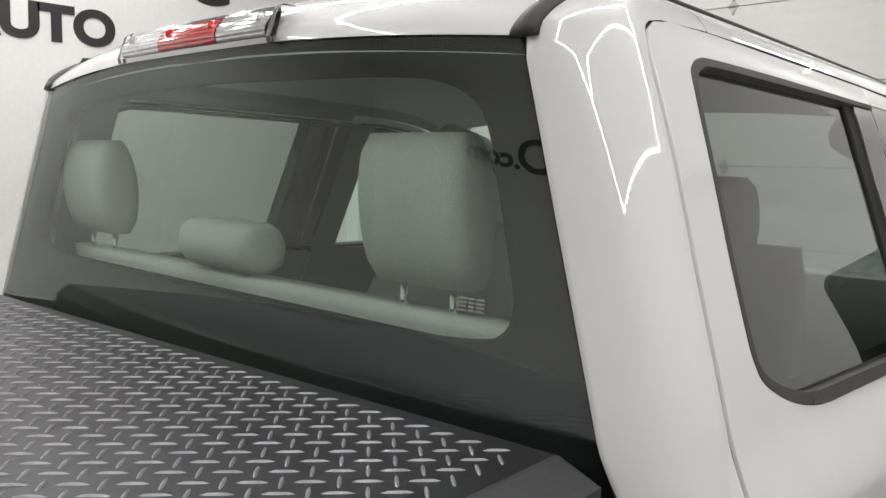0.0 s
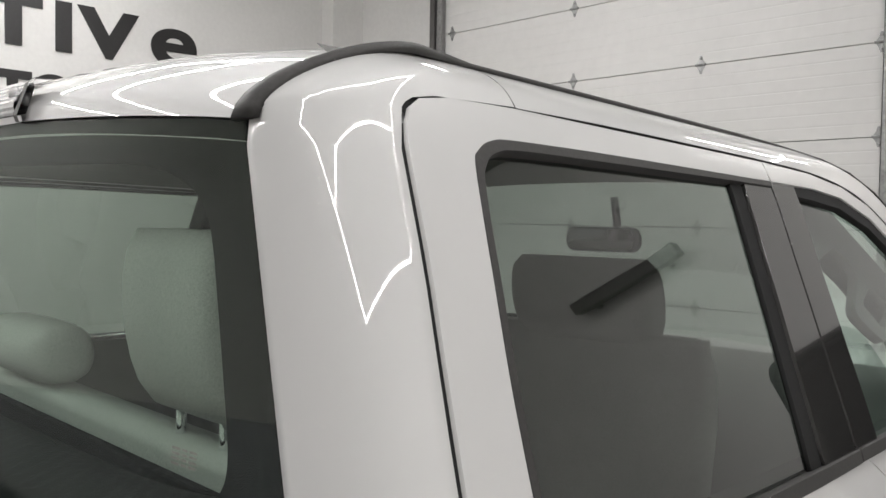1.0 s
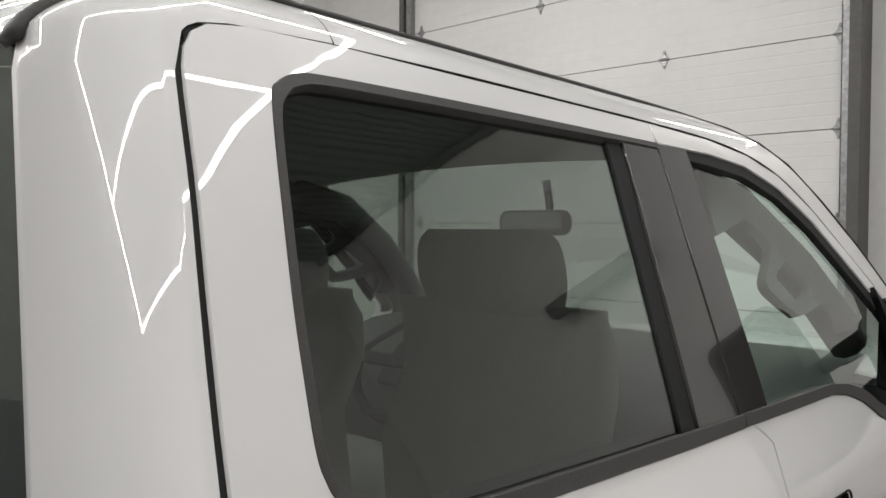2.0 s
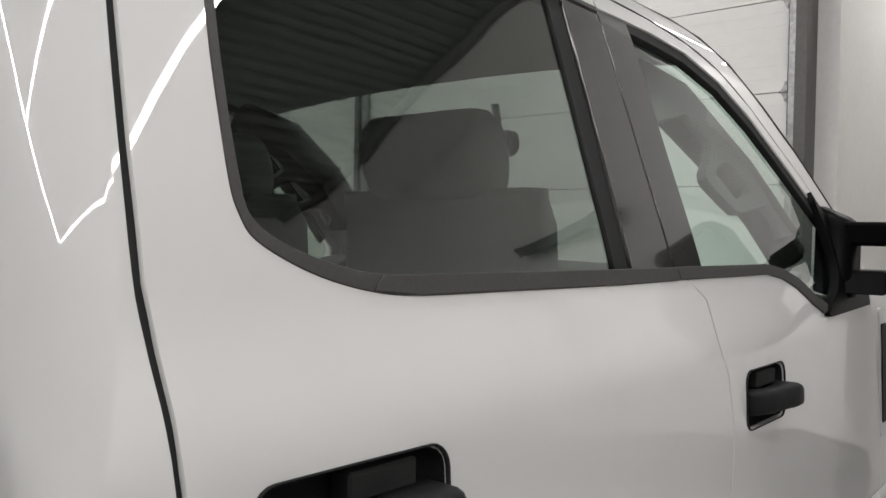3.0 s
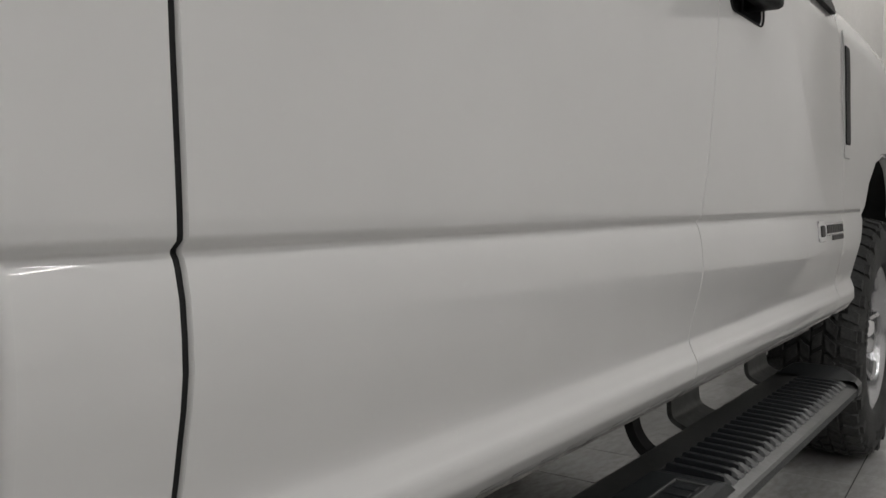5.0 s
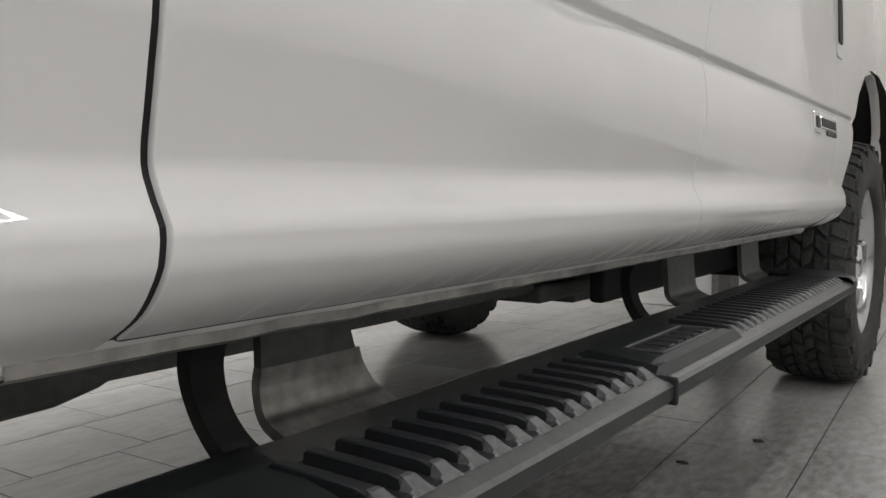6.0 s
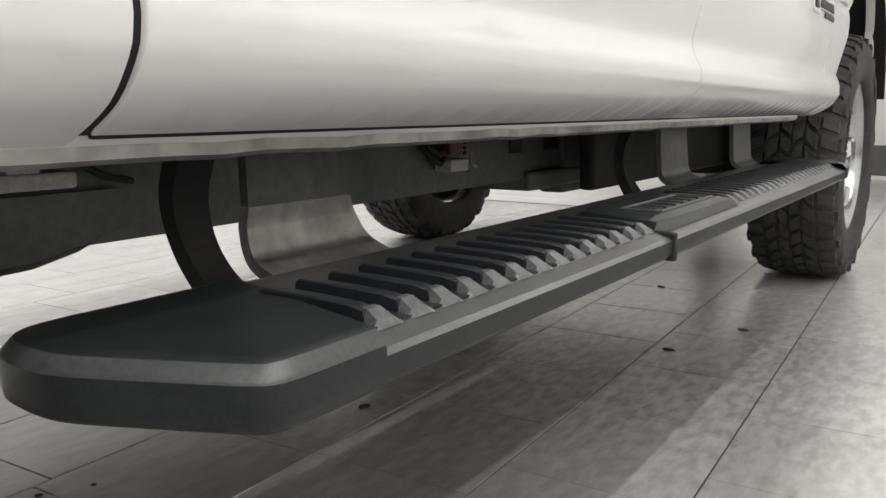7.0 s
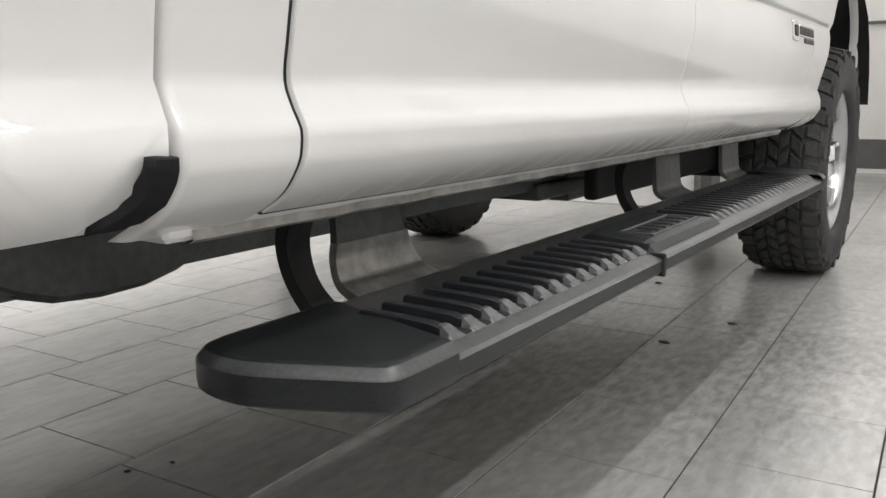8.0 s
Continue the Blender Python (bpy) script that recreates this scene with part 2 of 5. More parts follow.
def finish(bm, name, mat, parent, label, smooth):
    if smooth:
        for f in bm.faces:
            f.smooth = True
    flag = bm.verts.layers.int.get("pressed") if smooth else None
    me = bpy.data.meshes.new(name)
    marks = [v[flag] for v in bm.verts] if flag else None
    bm.to_mesh(me)
    bm.free()
    if marks:
        # a pressed panel takes its shading from the surface that it is pressed on
        normals = []
        for v, k in zip(me.vertices, marks):
            n = v.normal.copy()
            if k:
                n = side_normal(v.co.y, v.co.z, WARP[0])
                if v.co.x < 0:
                    n.x = -n.x
            normals.append(n)
    me.transform(Matrix.Diagonal((*STRETCH, 1)))
    if WARP[0]:
        for v in me.vertices:
            v.co = body_form(v.co)
        me.update()
    if marks:
        me.normals_split_custom_set_from_vertices(normals)
    me.materials.append(mat)
    ob = new(name, me)
    if parent is not None:
        ob.parent = parent
    if label:
        ob["label"] = label
    return ob


def part(name, bm, mat, parent, label="", smooth=False):
    """Links a bmesh as one mesh object under a thing or a part."""
    return finish(bm, name, mat, parent, label, smooth)


def thing(name, label, category, group="", kind="", at=(0, 0, 0)):
    e = new(name)
    e.location = at
    e.empty_display_size = 0.1
    return tagged(e, label, category, group, kind)


def box(bm, x0, x1, y0, y1, z0, z1, bevel=0.0, seg=2, m=None):
    r = bmesh.ops.create_cube(bm, size=1)
    vs = r["verts"]
    bmesh.ops.transform(bm, matrix=Matrix.LocRotScale(((x0 + x1) / 2, (y0 + y1) / 2, (z0 + z1) / 2), None, (x1 - x0, y1 - y0, z1 - z0)), verts=vs)
    if bevel:
        es = list({e for v in vs for e in v.link_edges})
        out = bmesh.ops.bevel(bm, geom=es, offset=bevel, segments=seg, profile=0.5, affect="EDGES")
        vs = list({v for f in out["faces"] for v in f.verts} | {v for v in vs if v.is_valid})
    if m is not None:
        bmesh.ops.transform(bm, matrix=m, verts=[v for v in vs if v.is_valid])
    return vs


def new_box(*a, **k):
    bm = bmesh.new()
    box(bm, *a, **k)
    return bm


def loft(bm, rows, close_u=False, close_v=False, caps=False):
    """Skins a grid of points: rows of equal length."""
    g = [[bm.verts.new(p) for p in row] for row in rows]
    nv, nu = len(g), len(g[0])
    for i in range(nv if close_v else nv - 1):
        for j in range(nu if close_u else nu - 1):
            a, b, c, d = g[i][j], g[i][(j + 1) % nu], g[(i + 1) % nv][(j + 1) % nu], g[(i + 1) % nv][j]
            try:
                bm.faces.new((a, b, c, d))
            except ValueError:
                pass
    if caps and close_u:
        bm.faces.new(list(reversed(g[0])))
        bm.faces.new(g[-1])
    return g


def sweep(bm, path, radius, sides=10, flat=1.0):
    """A round or flattened bar along a path of points, closed at its ends."""
    rows = []
    for i, p in enumerate(path):
        p = Vector(p)
        d = (Vector(path[min(i + 1, len(path) - 1)]) - Vector(path[max(i - 1, 0)])).normalized()
        side = d.cross(Vector((0, 0, 1)))
        if side.length < 0.2:
            side = d.cross(Vector((0, 1, 0)))
        side.normalize()
        up = side.cross(d)
        r = radius[i] if isinstance(radius, (list, tuple)) else radius
        rows.append([p + side * (r * math.cos(a)) + up * (r * flat * math.sin(a)) for a in [2 * math.pi * k / sides for k in range(sides)]])
    loft(bm, rows, close_u=True, caps=True)


def lathe(bm, profile, centre, sides=64, axis="x"):
    """Turns a profile of (along, radius) about an axis through centre."""
    rows = []
    for k in range(sides):
        a = 2 * math.pi * k / sides
        rows.append([Vector((centre[0] + u, centre[1] + r * math.cos(a), centre[2] + r * math.sin(a))) for u, r in profile])
    loft(bm, rows, close_v=True)


def smooth_line(pts, n):
    """A rounded line of n points through a few 2D points (Catmull-Rom)."""
    pts = [Vector(p) for p in pts]
    seg = len(pts) - 1
    out = []
    for k in range(n):
        t = k * seg / (n - 1)
        i = min(int(t), seg - 1)
        f = t - i
        p0, p1, p2, p3 = pts[max(i - 1, 0)], pts[i], pts[i + 1], pts[min(i + 2, seg)]
        out.append(0.5 * ((2 * p1) + (p2 - p0) * f + (2 * p0 - 5 * p1 + 4 * p2 - p3) * f * f + (3 * p1 - p0 - 3 * p2 + p3) * f ** 3))
    return out


def curve_table(knots):
    """Smooth interpolation without overshoot through (u, value) knots."""
    u = np.array([k[0] for k in knots], float)
    v = np.array([k[1] for k in knots], float)
    h, d = np.diff(u), np.diff(v) / np.diff(u)
    s = np.zeros(len(u))
    s[0], s[-1] = d[0], d[-1]
    for i in range(1, len(u) - 1):
        if d[i - 1] * d[i] > 0:
            w1, w2 = 2 * h[i] + h[i - 1], h[i] + 2 * h[i - 1]
            s[i] = (w1 + w2) / (w1 / d[i - 1] + w2 / d[i])

    def f(x):
        x = min(max(x, u[0]), u[-1])
        i = int(min(max(np.searchsorted(u, x) - 1, 0), len(u) - 2))
        t = (x - u[i]) / h[i]
        return float(v[i] * (1 + 2 * t) * (1 - t) ** 2 + s[i] * h[i] * t * (1 - t) ** 2 + v[i + 1] * t * t * (3 - 2 * t) + s[i + 1] * h[i] * t * t * (t - 1))
    return f


# ---------------------------------------------------------------- the truck's side surface
# x of the right-hand body side by height: tucked-in sill, lower bulge, crease, shoulder, glass lean, roof rail
SIDE = curve_table([(0.560, 0.915), (0.575, 0.945), (0.588, 0.972), (0.600, 0.990), (0.615, 1.002), (0.632, 1.010), (0.650, 1.011),
                    (0.668, 1.0030), (0.690, 0.9955), (0.73, 1.0018), (0.80, 1.012), (0.84, 1.010), (0.871, 1.003), (0.8765, 0.9995), (0.879, 1.001), (0.884, 1.0075),
                    (0.89, 1.0085), (0.95, 1.010), (1.10, 1.0115), (1.22, 1.010), (1.30, 1.006), (1.36, 1.000), (1.40, 0.994), (1.43, 0.989), (1.46, 0.982),
                    (1.50, 0.969), (1.60, 0.932), (1.75, 0.876), (1.88, 0.824), (1.92, 0.803), (1.945, 0.783), (1.962, 0.757), (1.972, 0.733), (1.985, 0.69), (2.02, 0.55)])


def plan(y):
    """How the side falls away in plan, ahead of and behind the middle of the doors."""
    return -0.006 * ((y - 1.35) / 1.2) ** 2 - (0.05 * max(0.0, y - 2.9) ** 2)


def side(y, z, off=0.0):
    shoulder = min(max((z - 0.89) / 0.3, 0), 1) * min(max((1.75 - z) / 0.4, 0), 1)
    bulge = 0.012 * math.cos(min(max((y - 1.55) / 1.1, -1), 1) * math.pi) * shoulder
    return Vector((SIDE(z) + plan(y) + bulge + off, y, z))


def side_normal(y, z, warped=False):
    e = 0.0035
    f = body_form if warped else Vector
    a = f(side(y + e, z)) - f(side(y - e, z))
    b = f(side(y, z + e)) - f(side(y, z - e))
    n = a.cross(b)
    n.normalize()
    return n if n.x > 0 else -n


def inside(p, poly):
    c = False
    for i in range(len(poly)):
        a, b = poly[i - 1], poly[i]
        if (a[1] > p[1]) != (b[1] > p[1]) and p[0] < (b[0] - a[0]) * (p[1] - a[1]) / (b[1] - a[1]) + a[0]:
            c = not c
    return c


def dense(poly, step):
    out = []
    for i in range(len(poly)):
        a, b = Vector(poly[i - 1]), Vector(poly[i])
        n = max(1, int((b - a).length / step + 0.5))
        out += [a + (b - a) * (k / n) for k in range(n)]
    return out


ROWS = sorted([0.5715 + 0.004 * k for k in range(12)] + [0.57 + 0.0075 * k for k in range(20)] + [0.72 + 0.025 * k for k in range(6)] +
              [0.866, 0.872, 0.8755, 0.878, 0.881, 0.884, 0.888] + [0.90 + 0.03 * k for k in range(16)] +
              [1.37 + 0.015 * k for k in range(8)] + [1.50 + 0.04 * k for k in range(10)] + [1.89 + 0.0085 * k for k in range(12)])


def sheet(bm, outline, holes=(), off=0.0, mirror=False, step=0.03, rim=0.018, surf=side, lip=True, col=0.06):
    """A pressed panel on the side surface: outline and holes in (y, z), with a folded edge."""
    from mathutils.geometry import delaunay_2d_cdt
    loops = [dense(outline, step)] + [dense(h, step) for h in holes]
    verts, edges = [], []
    for lp in loops:
        n0 = len(verts)
        verts += [Vector((p[0], p[1])) for p in lp]
        edges += [(n0 + i, n0 + (i + 1) % len(lp)) for i in range(len(lp))]
    y0, y1 = min(v[0] for v in loops[0]), max(v[0] for v in loops[0])
    z0, z1 = min(v[1] for v in loops[0]), max(v[1] for v in loops[0])
    arr = np.array([(v[0], v[1]) for v in verts])
    for z in ROWS:
        if z0 < z < z1:
            k = max(2, int((y1 - y0) / col))
            for i in range(k + 1):
                p = (y0 + (y1 - y0) * i / k, z)
                if inside(p, loops[0]) and not any(inside(p, h) for h in loops[1:]):
                    if np.min(np.abs(arr[:, 0] - p[0]) + 2.5 * np.abs(arr[:, 1] - p[1])) > 0.012:
                        verts.append(Vector(p))
    v2, _, f2, *_ = delaunay_2d_cdt(verts, edges, [], 0, 1e-6)
    flag = bm.verts.layers.int.get("pressed") or bm.verts.layers.int.new("pressed")
    vs = [bm.verts.new(surf(v.x, v.y) + Vector((off, 0, 0))) for v in v2]
    for v in vs:
        v[flag] = 1
    for f in f2:
        c = sum((v2[i] for i in f), Vector((0, 0))) / len(f)
        if inside(c, loops[0]) and not any(inside(c, h) for h in loops[1:]):
            pa, pb, pc = (v2[i] for i in f[:3])
            idx = f if (pb - pa).cross(pc - pa) > 0 else tuple(reversed(f))
            bm.faces.new([vs[i] for i in idx])
    bmesh.ops.delete(bm, geom=[v for v in vs if not v.link_faces], context="VERTS")
    if rim:
        for li, lp in enumerate(loops):
            area = sum(lp[i - 1][0] * lp[i][1] - lp[i][0] * lp[i - 1][1] for i in range(len(lp)))
            sgn = (1 if area > 0 else -1) * (1 if li == 0 else -1)
            rows = [[], [], []]
            for i, p in enumerate(lp):
                d = lp[(i + 1) % len(lp)] - lp[i - 1]
                o = Vector((0, d[1], -d[0]))
                if o.length > 1e-9:
                    o.normalize()
                o *= sgn
                s = surf(p[0], p[1]) + Vector((off, 0, 0))
                n = side_normal(p[0], p[1])
                for r, (out, down) in zip(rows, ((0, 0), (0.0012, 0.0014), (0.0014, rim))):
                    r.append(s + o * out - n * down)
            if not lip:
                rows = [rows[0], rows[2]]
            loft(bm, rows, close_u=True)
    if mirror:
        bmesh.ops.scale(bm, vec=(-1, 1, 1), verts=bm.verts)
        bmesh.ops.reverse_faces(bm, faces=bm.faces)
    return bm


def new_sheet(*a, **k):
    bm = bmesh.new()
    return sheet(bm, *a, **k)


def rounded(y0, y1, z0, z1, r, n=5):
    pts = []
    for cy, cz, a0 in ((y1 - r, z1 - r, 0), (y0 + r, z1 - r, 90), (y0 + r, z0 + r, 180), (y1 - r, z0 + r, 270)):
        for k in range(n + 1):
            a = radians(a0 + 90 * k / n)
            pts.append((cy + r * math.cos(a), cz + r * math.sin(a)))
    return pts


def text_part(word, mat, parent, m, size, name="letter", depth=0.004, bold=0.02, wide=1.0, label=""):
    cu = bpy.data.curves.new("text", "FONT")
    cu.body, cu.size, cu.extrude, cu.offset = word, size, depth, bold * size
    ob = bpy.data.objects.new("text", cu)
    scene.collection.objects.link(ob)
    me = bpy.data.meshes.new_from_object(ob.evaluated_get(bpy.context.evaluated_depsgraph_get()))
    bpy.data.objects.remove(ob)
    me.transform(m @ Matrix.Diagonal((wide, 1, 1, 1)))
    me.materials.clear()
    me.materials.append(mat)
    o = new(name, me)
    o.parent = parent
    if label:
        o["label"] = label
    return o


# ---------------------------------------------------------------- the workshop
WEST, EAST, SOUTH, NORTH, TOP, DOOR_Y = -4.6, 5.6, -6.0, 7.9, 4.7, 4.846


def wall(name, x0, x1, y0, y1, z0, z1, label, mat=WALL):
    return tagged(part(name, new_box(x0, x1, y0, y1, z0, z1), mat, None, label), category="wall", kind="structure")


wall("wall_west", WEST - 0.2, WEST, SOUTH, DOOR_Y + 0.2, 0, TOP, "white painted workshop wall with large black sign letters")
wall("wall_east", EAST, EAST + 0.2, SOUTH, NORTH, 0, TOP, "plain white painted workshop side wall")
wall("wall_south", WEST - 0.2, EAST + 0.2, SOUTH - 0.2, SOUTH, 0, TOP, "white painted workshop rear wall")
# front wall and recess side are added out of view to shape reflections
wall("wall_front", 1.5, EAST, DOOR_Y, DOOR_Y + 0.2, 0, TOP, "unseen white front wall, added to close the workshop")
wall("wall_recess", 1.5, 1.7, DOOR_Y + 0.2, NORTH, 0, TOP, "added white side wall of the recess beside the sectional door")
wall("wall_north", 0.12, 1.7, NORTH, NORTH + 0.2, 0, TOP, "white painted far wall of the workshop bay")
wall("wall_return", 0.10, 0.22, DOOR_Y + 0.08, NORTH, 0, TOP, "white return wall beside the sectional door")
wall("wall_pier", WEST, -3.42, DOOR_Y, DOOR_Y + 0.2, 0, TOP, "pale wall pier beside the sectional door")
wall("wall_lintel", -3.42, 0.10, DOOR_Y, DOOR_Y + 0.2, 4.02, TOP, "pale wall strip above the sectional door")
wall("wall_column", WEST, WEST + 0.16, 4.50, DOOR_Y, 0, TOP, "white boxed column in the corner of the workshop")
tagged(part("wall_base_band", new_box(0.22, EAST, NORTH - 0.02, NORTH, 0.04, 0.29), GREY_WALL, None, "grey painted band at the foot of the white wall"), category="wall band", kind="structure")
tagged(part("baseboard", new_box(0.22, EAST, NORTH - 0.03, NORTH, 0.0, 0.035, bevel=0.004), WALL, None, "low white skirting along the far wall"), category="skirting", kind="structure")
tagged(part("trim", new_box(0.22, EAST, NORTH - 0.025, NORTH, 1.255, 1.28, bevel=0.004), GREY_WALL, None, "thin grey rail along the far wall"), category="rail", kind="structure")
tagged(part("wall_base_band", new_box(EAST - 0.02, EAST, SOUTH, DOOR_Y, 0.0, 0.45), GREY_WALL, None, "grey painted band at the foot of the side wall"), category="wall band", kind="structure")

# added band whose top edge gives the dark line mirrored in the doors
tagged(part("wall_base_band", new_box(1.5, EAST - 0.02, DOOR_Y - 0.02, DOOR_Y, 0.0, 0.45), GREY_WALL, None, "unseen grey band added on the front wall for the body reflections"), category="wall band", kind="structure")
# unseen bar added only for the dark streak mirrored in the rear door glass
bar = thing("wall_heater", "dark bar added high on the front wall for its reflection in the side glass", "heater", at=(2.95, DOOR_Y, 2.95))
part("housing", new_box(-0.50, 0.50, -0.16, -0.06, -0.05, 0.05, bevel=0.012), DARK_STEEL, bar)
for x in (-0.35, 0.35):
    part("bracket", new_box(x - 0.015, x + 0.015, -0.06, 0.0, -0.06, 0.06, bevel=0.003, seg=1), GALVANISED, bar)

bm = bmesh.new()
sweep(bm, [(1.5 + 0.5 * k, DOOR_Y - 0.06, TOP - 0.09) for k in range(9)], 0.045, 10)
tagged(part("conduit", bm, DARK_STEEL, None, "dark pipe along the top of the front wall", smooth=True), category="pipe")

# ribbed steel deck
bm = bmesh.new()
rows = []
for k in range(0, 83):
    x = WEST - 0.2 + k * 0.127
    rows += [(x, TOP), (x + 0.05, TOP), (x + 0.065, TOP + 0.04), (x + 0.112, TOP + 0.04)]
loft(bm, [[Vector((x, y, z)) for y in (SOUTH - 0.2, NORTH + 0.2)] for x, z in rows])
box(bm, WEST - 0.2, EAST + 0.2, SOUTH - 0.2, NORTH + 0.2, TOP + 0.05, TOP + 0.12)
tagged(part("ceiling", bm, DECK, None, "dark ribbed steel roof deck"), category="ceiling", kind="structure")

# LED tubes in long frames under the deck, with fill tubes added in the recess
LIGHT_Z = 4.1


def led_tube(x0, y0, x1, y1):
    d = Vector((x1 - x0, y1 - y0, 0))
    t = thing("led_tube_light", "slim white LED tube light hung below the roof deck, some added as fill", "ceiling light", "tube lights over the truck", at=(x0, y0, LIGHT_Z))
    n = Vector((-d.y, d.x, 0)).normalized()
    bm = bmesh.new()
    loft(bm, [[Vector(p) + n * a + Vector((0, 0, b)) for a, b in ((-0.03, 0.02), (0.03, 0.02), (0.03, -0.005), (-0.03, -0.005))] for p in ((0, 0, 0), d)], close_u=True, caps=True)
    part("housing", bm, SECTION, t)
    bm = bmesh.new()
    loft(bm, [[Vector(p) + n * (0.022 * math.cos(a)) + Vector((0, 0, -0.007 - 0.018 * math.sin(a))) for a in [math.pi * k / 6 for k in range(7)]] for p in (d * 0.004, d * 0.996)])
    part("diffuser", bm, LED, t, "glowing white diffuser", smooth=True)
    bm = bmesh.new()
    sweep(bm, [(d.x / 2, d.y / 2, 0.018), (d.x / 2, d.y / 2, TOP - LIGHT_Z)], 0.004, 6)
    part("suspension_wire", bm, GALVANISED, t)


# ladder-shaped frames of tubes: one over each side of the truck
def light_frame(xs, y0, y1):
    for a, c in zip(xs, xs[1:]):
        led_tube(a, y0, c, y0)
        led_tube(a, y1, c, y1)
    for x in xs:
        led_tube(x, y0, x, y1)


light_frame((0.7, 2.4, 4.2), -2.3, 2.4)
light_frame((-3.9, -2.75, -1.6), -2.4, 2.3)
led_tube(-2.6, 3.1, -0.6, 3.1)
# unseen tubes added to brighten the far wall inside the recess
led_tube(0.85, 5.2, 0.85, 7.5)
led_tube(0.45, 6.9, 1.30, 6.9)

# sectional door: ribbed panels, hinges, tracks
door = thing("door_1", "closed white sectional garage door with ribbed steel panels and steel hinges", "garage door", kind="structure", at=(-1.66, DOOR_Y, 0))
DX0, DX1 = -3.38 + 1.66, 0.0 + 1.66
SEAMS = [-0.247 + 0.521 * k for k in range(9)]
for k in range(8):
    z0, z1 = max(SEAMS[k], 0.0) + 0.002, SEAMS[k + 1] - 0.002
    bm = bmesh.new()
    rows = [(0.03, z0), (0.0, z0 + 0.001)]
    for j in range(1, 7):
        zz = z0 + (z1 - z0) * j / 7
        rows += [(0.0, zz - 0.006), (0.0009, zz - 0.002), (0.0009, zz + 0.002), (0.0, zz + 0.006)]
    rows += [(0.0, z1 - 0.001), (0.03, z1)]
    loft(bm, [[Vector((DX0, y, z)), Vector((DX1, y, z))] for y, z in rows])
    part("door_panel", bm, SECTION, door)
for z in SEAMS[1:]:
    for x in (-2.085, -1.10, -0.037, -3.3):
        hx = x + 1.66
        bm = bmesh.new()
        loft(bm, [[Vector((hx + a, y, z + b)) for a, b in ((0.034, 0), (0.014, 0.03), (0.006, 0.058), (-0.006, 0.058), (-0.014, 0.03), (-0.034, 0), (-0.014, -0.03), (-0.006, -0.058), (0.006, -0.058), (0.014, -0.03))] for y in (0.0, -0.005)], close_u=True, caps=True)
        for s in (-1, 1):
            bmesh.ops.create_cone(bm, cap_ends=True, segments=8, radius1=0.006, radius2=0.005, depth=0.008, matrix=pose(hx, -0.009, z + s * 0.04, 90))
        sweep(bm, [(hx - 0.035, -0.008, z), (hx + 0.035, -0.008, z)], 0.008, 8)
        part("hinge", bm, GALVANISED, door)
for x in (-3.41, 0.015):
    bm = bmesh.new()
    box(bm, x + 1.66 - 0.03, x + 1.66 + 0.03, -0.05, -0.045, 0, 4.3)
    box(bm, x + 1.66 - 0.03, x + 1.66 - 0.025, -0.05, 0.0, 0, 4.3)
    part("track", bm, GALVANISED, door, "galvanised vertical door track")
part("jamb", new_box(0.035 + 1.66, 0.10 + 1.66, -0.09, 0.2, 0, 4.3, bevel=0.003, seg=1), DARK_STEEL, door, "dark steel door jamb")
part("jamb", new_box(-3.50 + 1.66, -3.45 + 1.66, -0.07, 0.0, 0, 4.3, bevel=0.003, seg=1), DARK_STEEL, door, "dark steel door jamb")

# sign letters on the west wall
sign = thing("wall_sign", "large black cut-out sign letters on the white wall", "sign", at=(WEST, 2.0, 2.9))
turn = Matrix(((0, 0, 1, 0), (1, 0, 0, 0), (0, 1, 0, 0), (0, 0, 0, 1)))
for ch, y, z, size, wide in (("T", 1.72, 3.03, 0.46, 1.25), ("I", 2.15, 3.03, 0.46, 1.3), ("V", 2.36, 3.03, 0.46, 1.35), ("e", 2.855, 3.03, 0.60, 1.42),
                             ("A", 1.25, 2.60, 0.33, 1.15), ("U", 1.51, 2.60, 0.33, 1.15), ("T", 1.77, 2.60, 0.33, 1.15), ("O", 2.0, 2.60, 0.33, 1.1)):
    text_part(ch, LETTER, sign, Matrix.Translation((0.006, y - 2.0, z - 2.9)) @ turn, size, bold=0.022 if ch == "e" else 0.045, wide=wide)

# lettering on the rear wall
web = thing("wall_sign", "black cut-out web address letters on the white rear wall", "sign", at=(-2.4, SOUTH, 3.2))
back = Matrix(((-1, 0, 0, 0), (0, 0, 1, 0), (0, 1, 0, 0), (0, 0, 0, 1)))
text_part(".com", LETTER, web, Matrix.Translation((0.30, 0.006, 0.10)) @ back, 0.30, bold=0.03, wide=1.3)
text_part("O", LETTER, web, Matrix.Translation((0.75, 0.006, 0.08)) @ back, 0.5, bold=0.02, wide=1.2)

# floor: tiles on a dark bed
PX, PY, X0, Y0 = 0.307, 0.33, 1.022, 0.107
STAGGER = {-7: 0.58, -6: 0.29, -5: 0.0, -4: 0.34, -3: 0.24, 0: 0.02}
floor = tagged(part("floor", new_box(WEST - 0.2, EAST + 0.2, SOUTH - 0.2, NORTH + 0.2, -0.12, -0.003), GROUT, None, "grey square floor tiles with dark grout joints, slightly wet"), category="floor", kind="structure")


# ---------------------------------------------------------------- the pickup truck
truck = thing("pickup_truck", "white four-door pickup truck with black trim, parked on floor tiles", "pickup truck")

WARP[0] = True

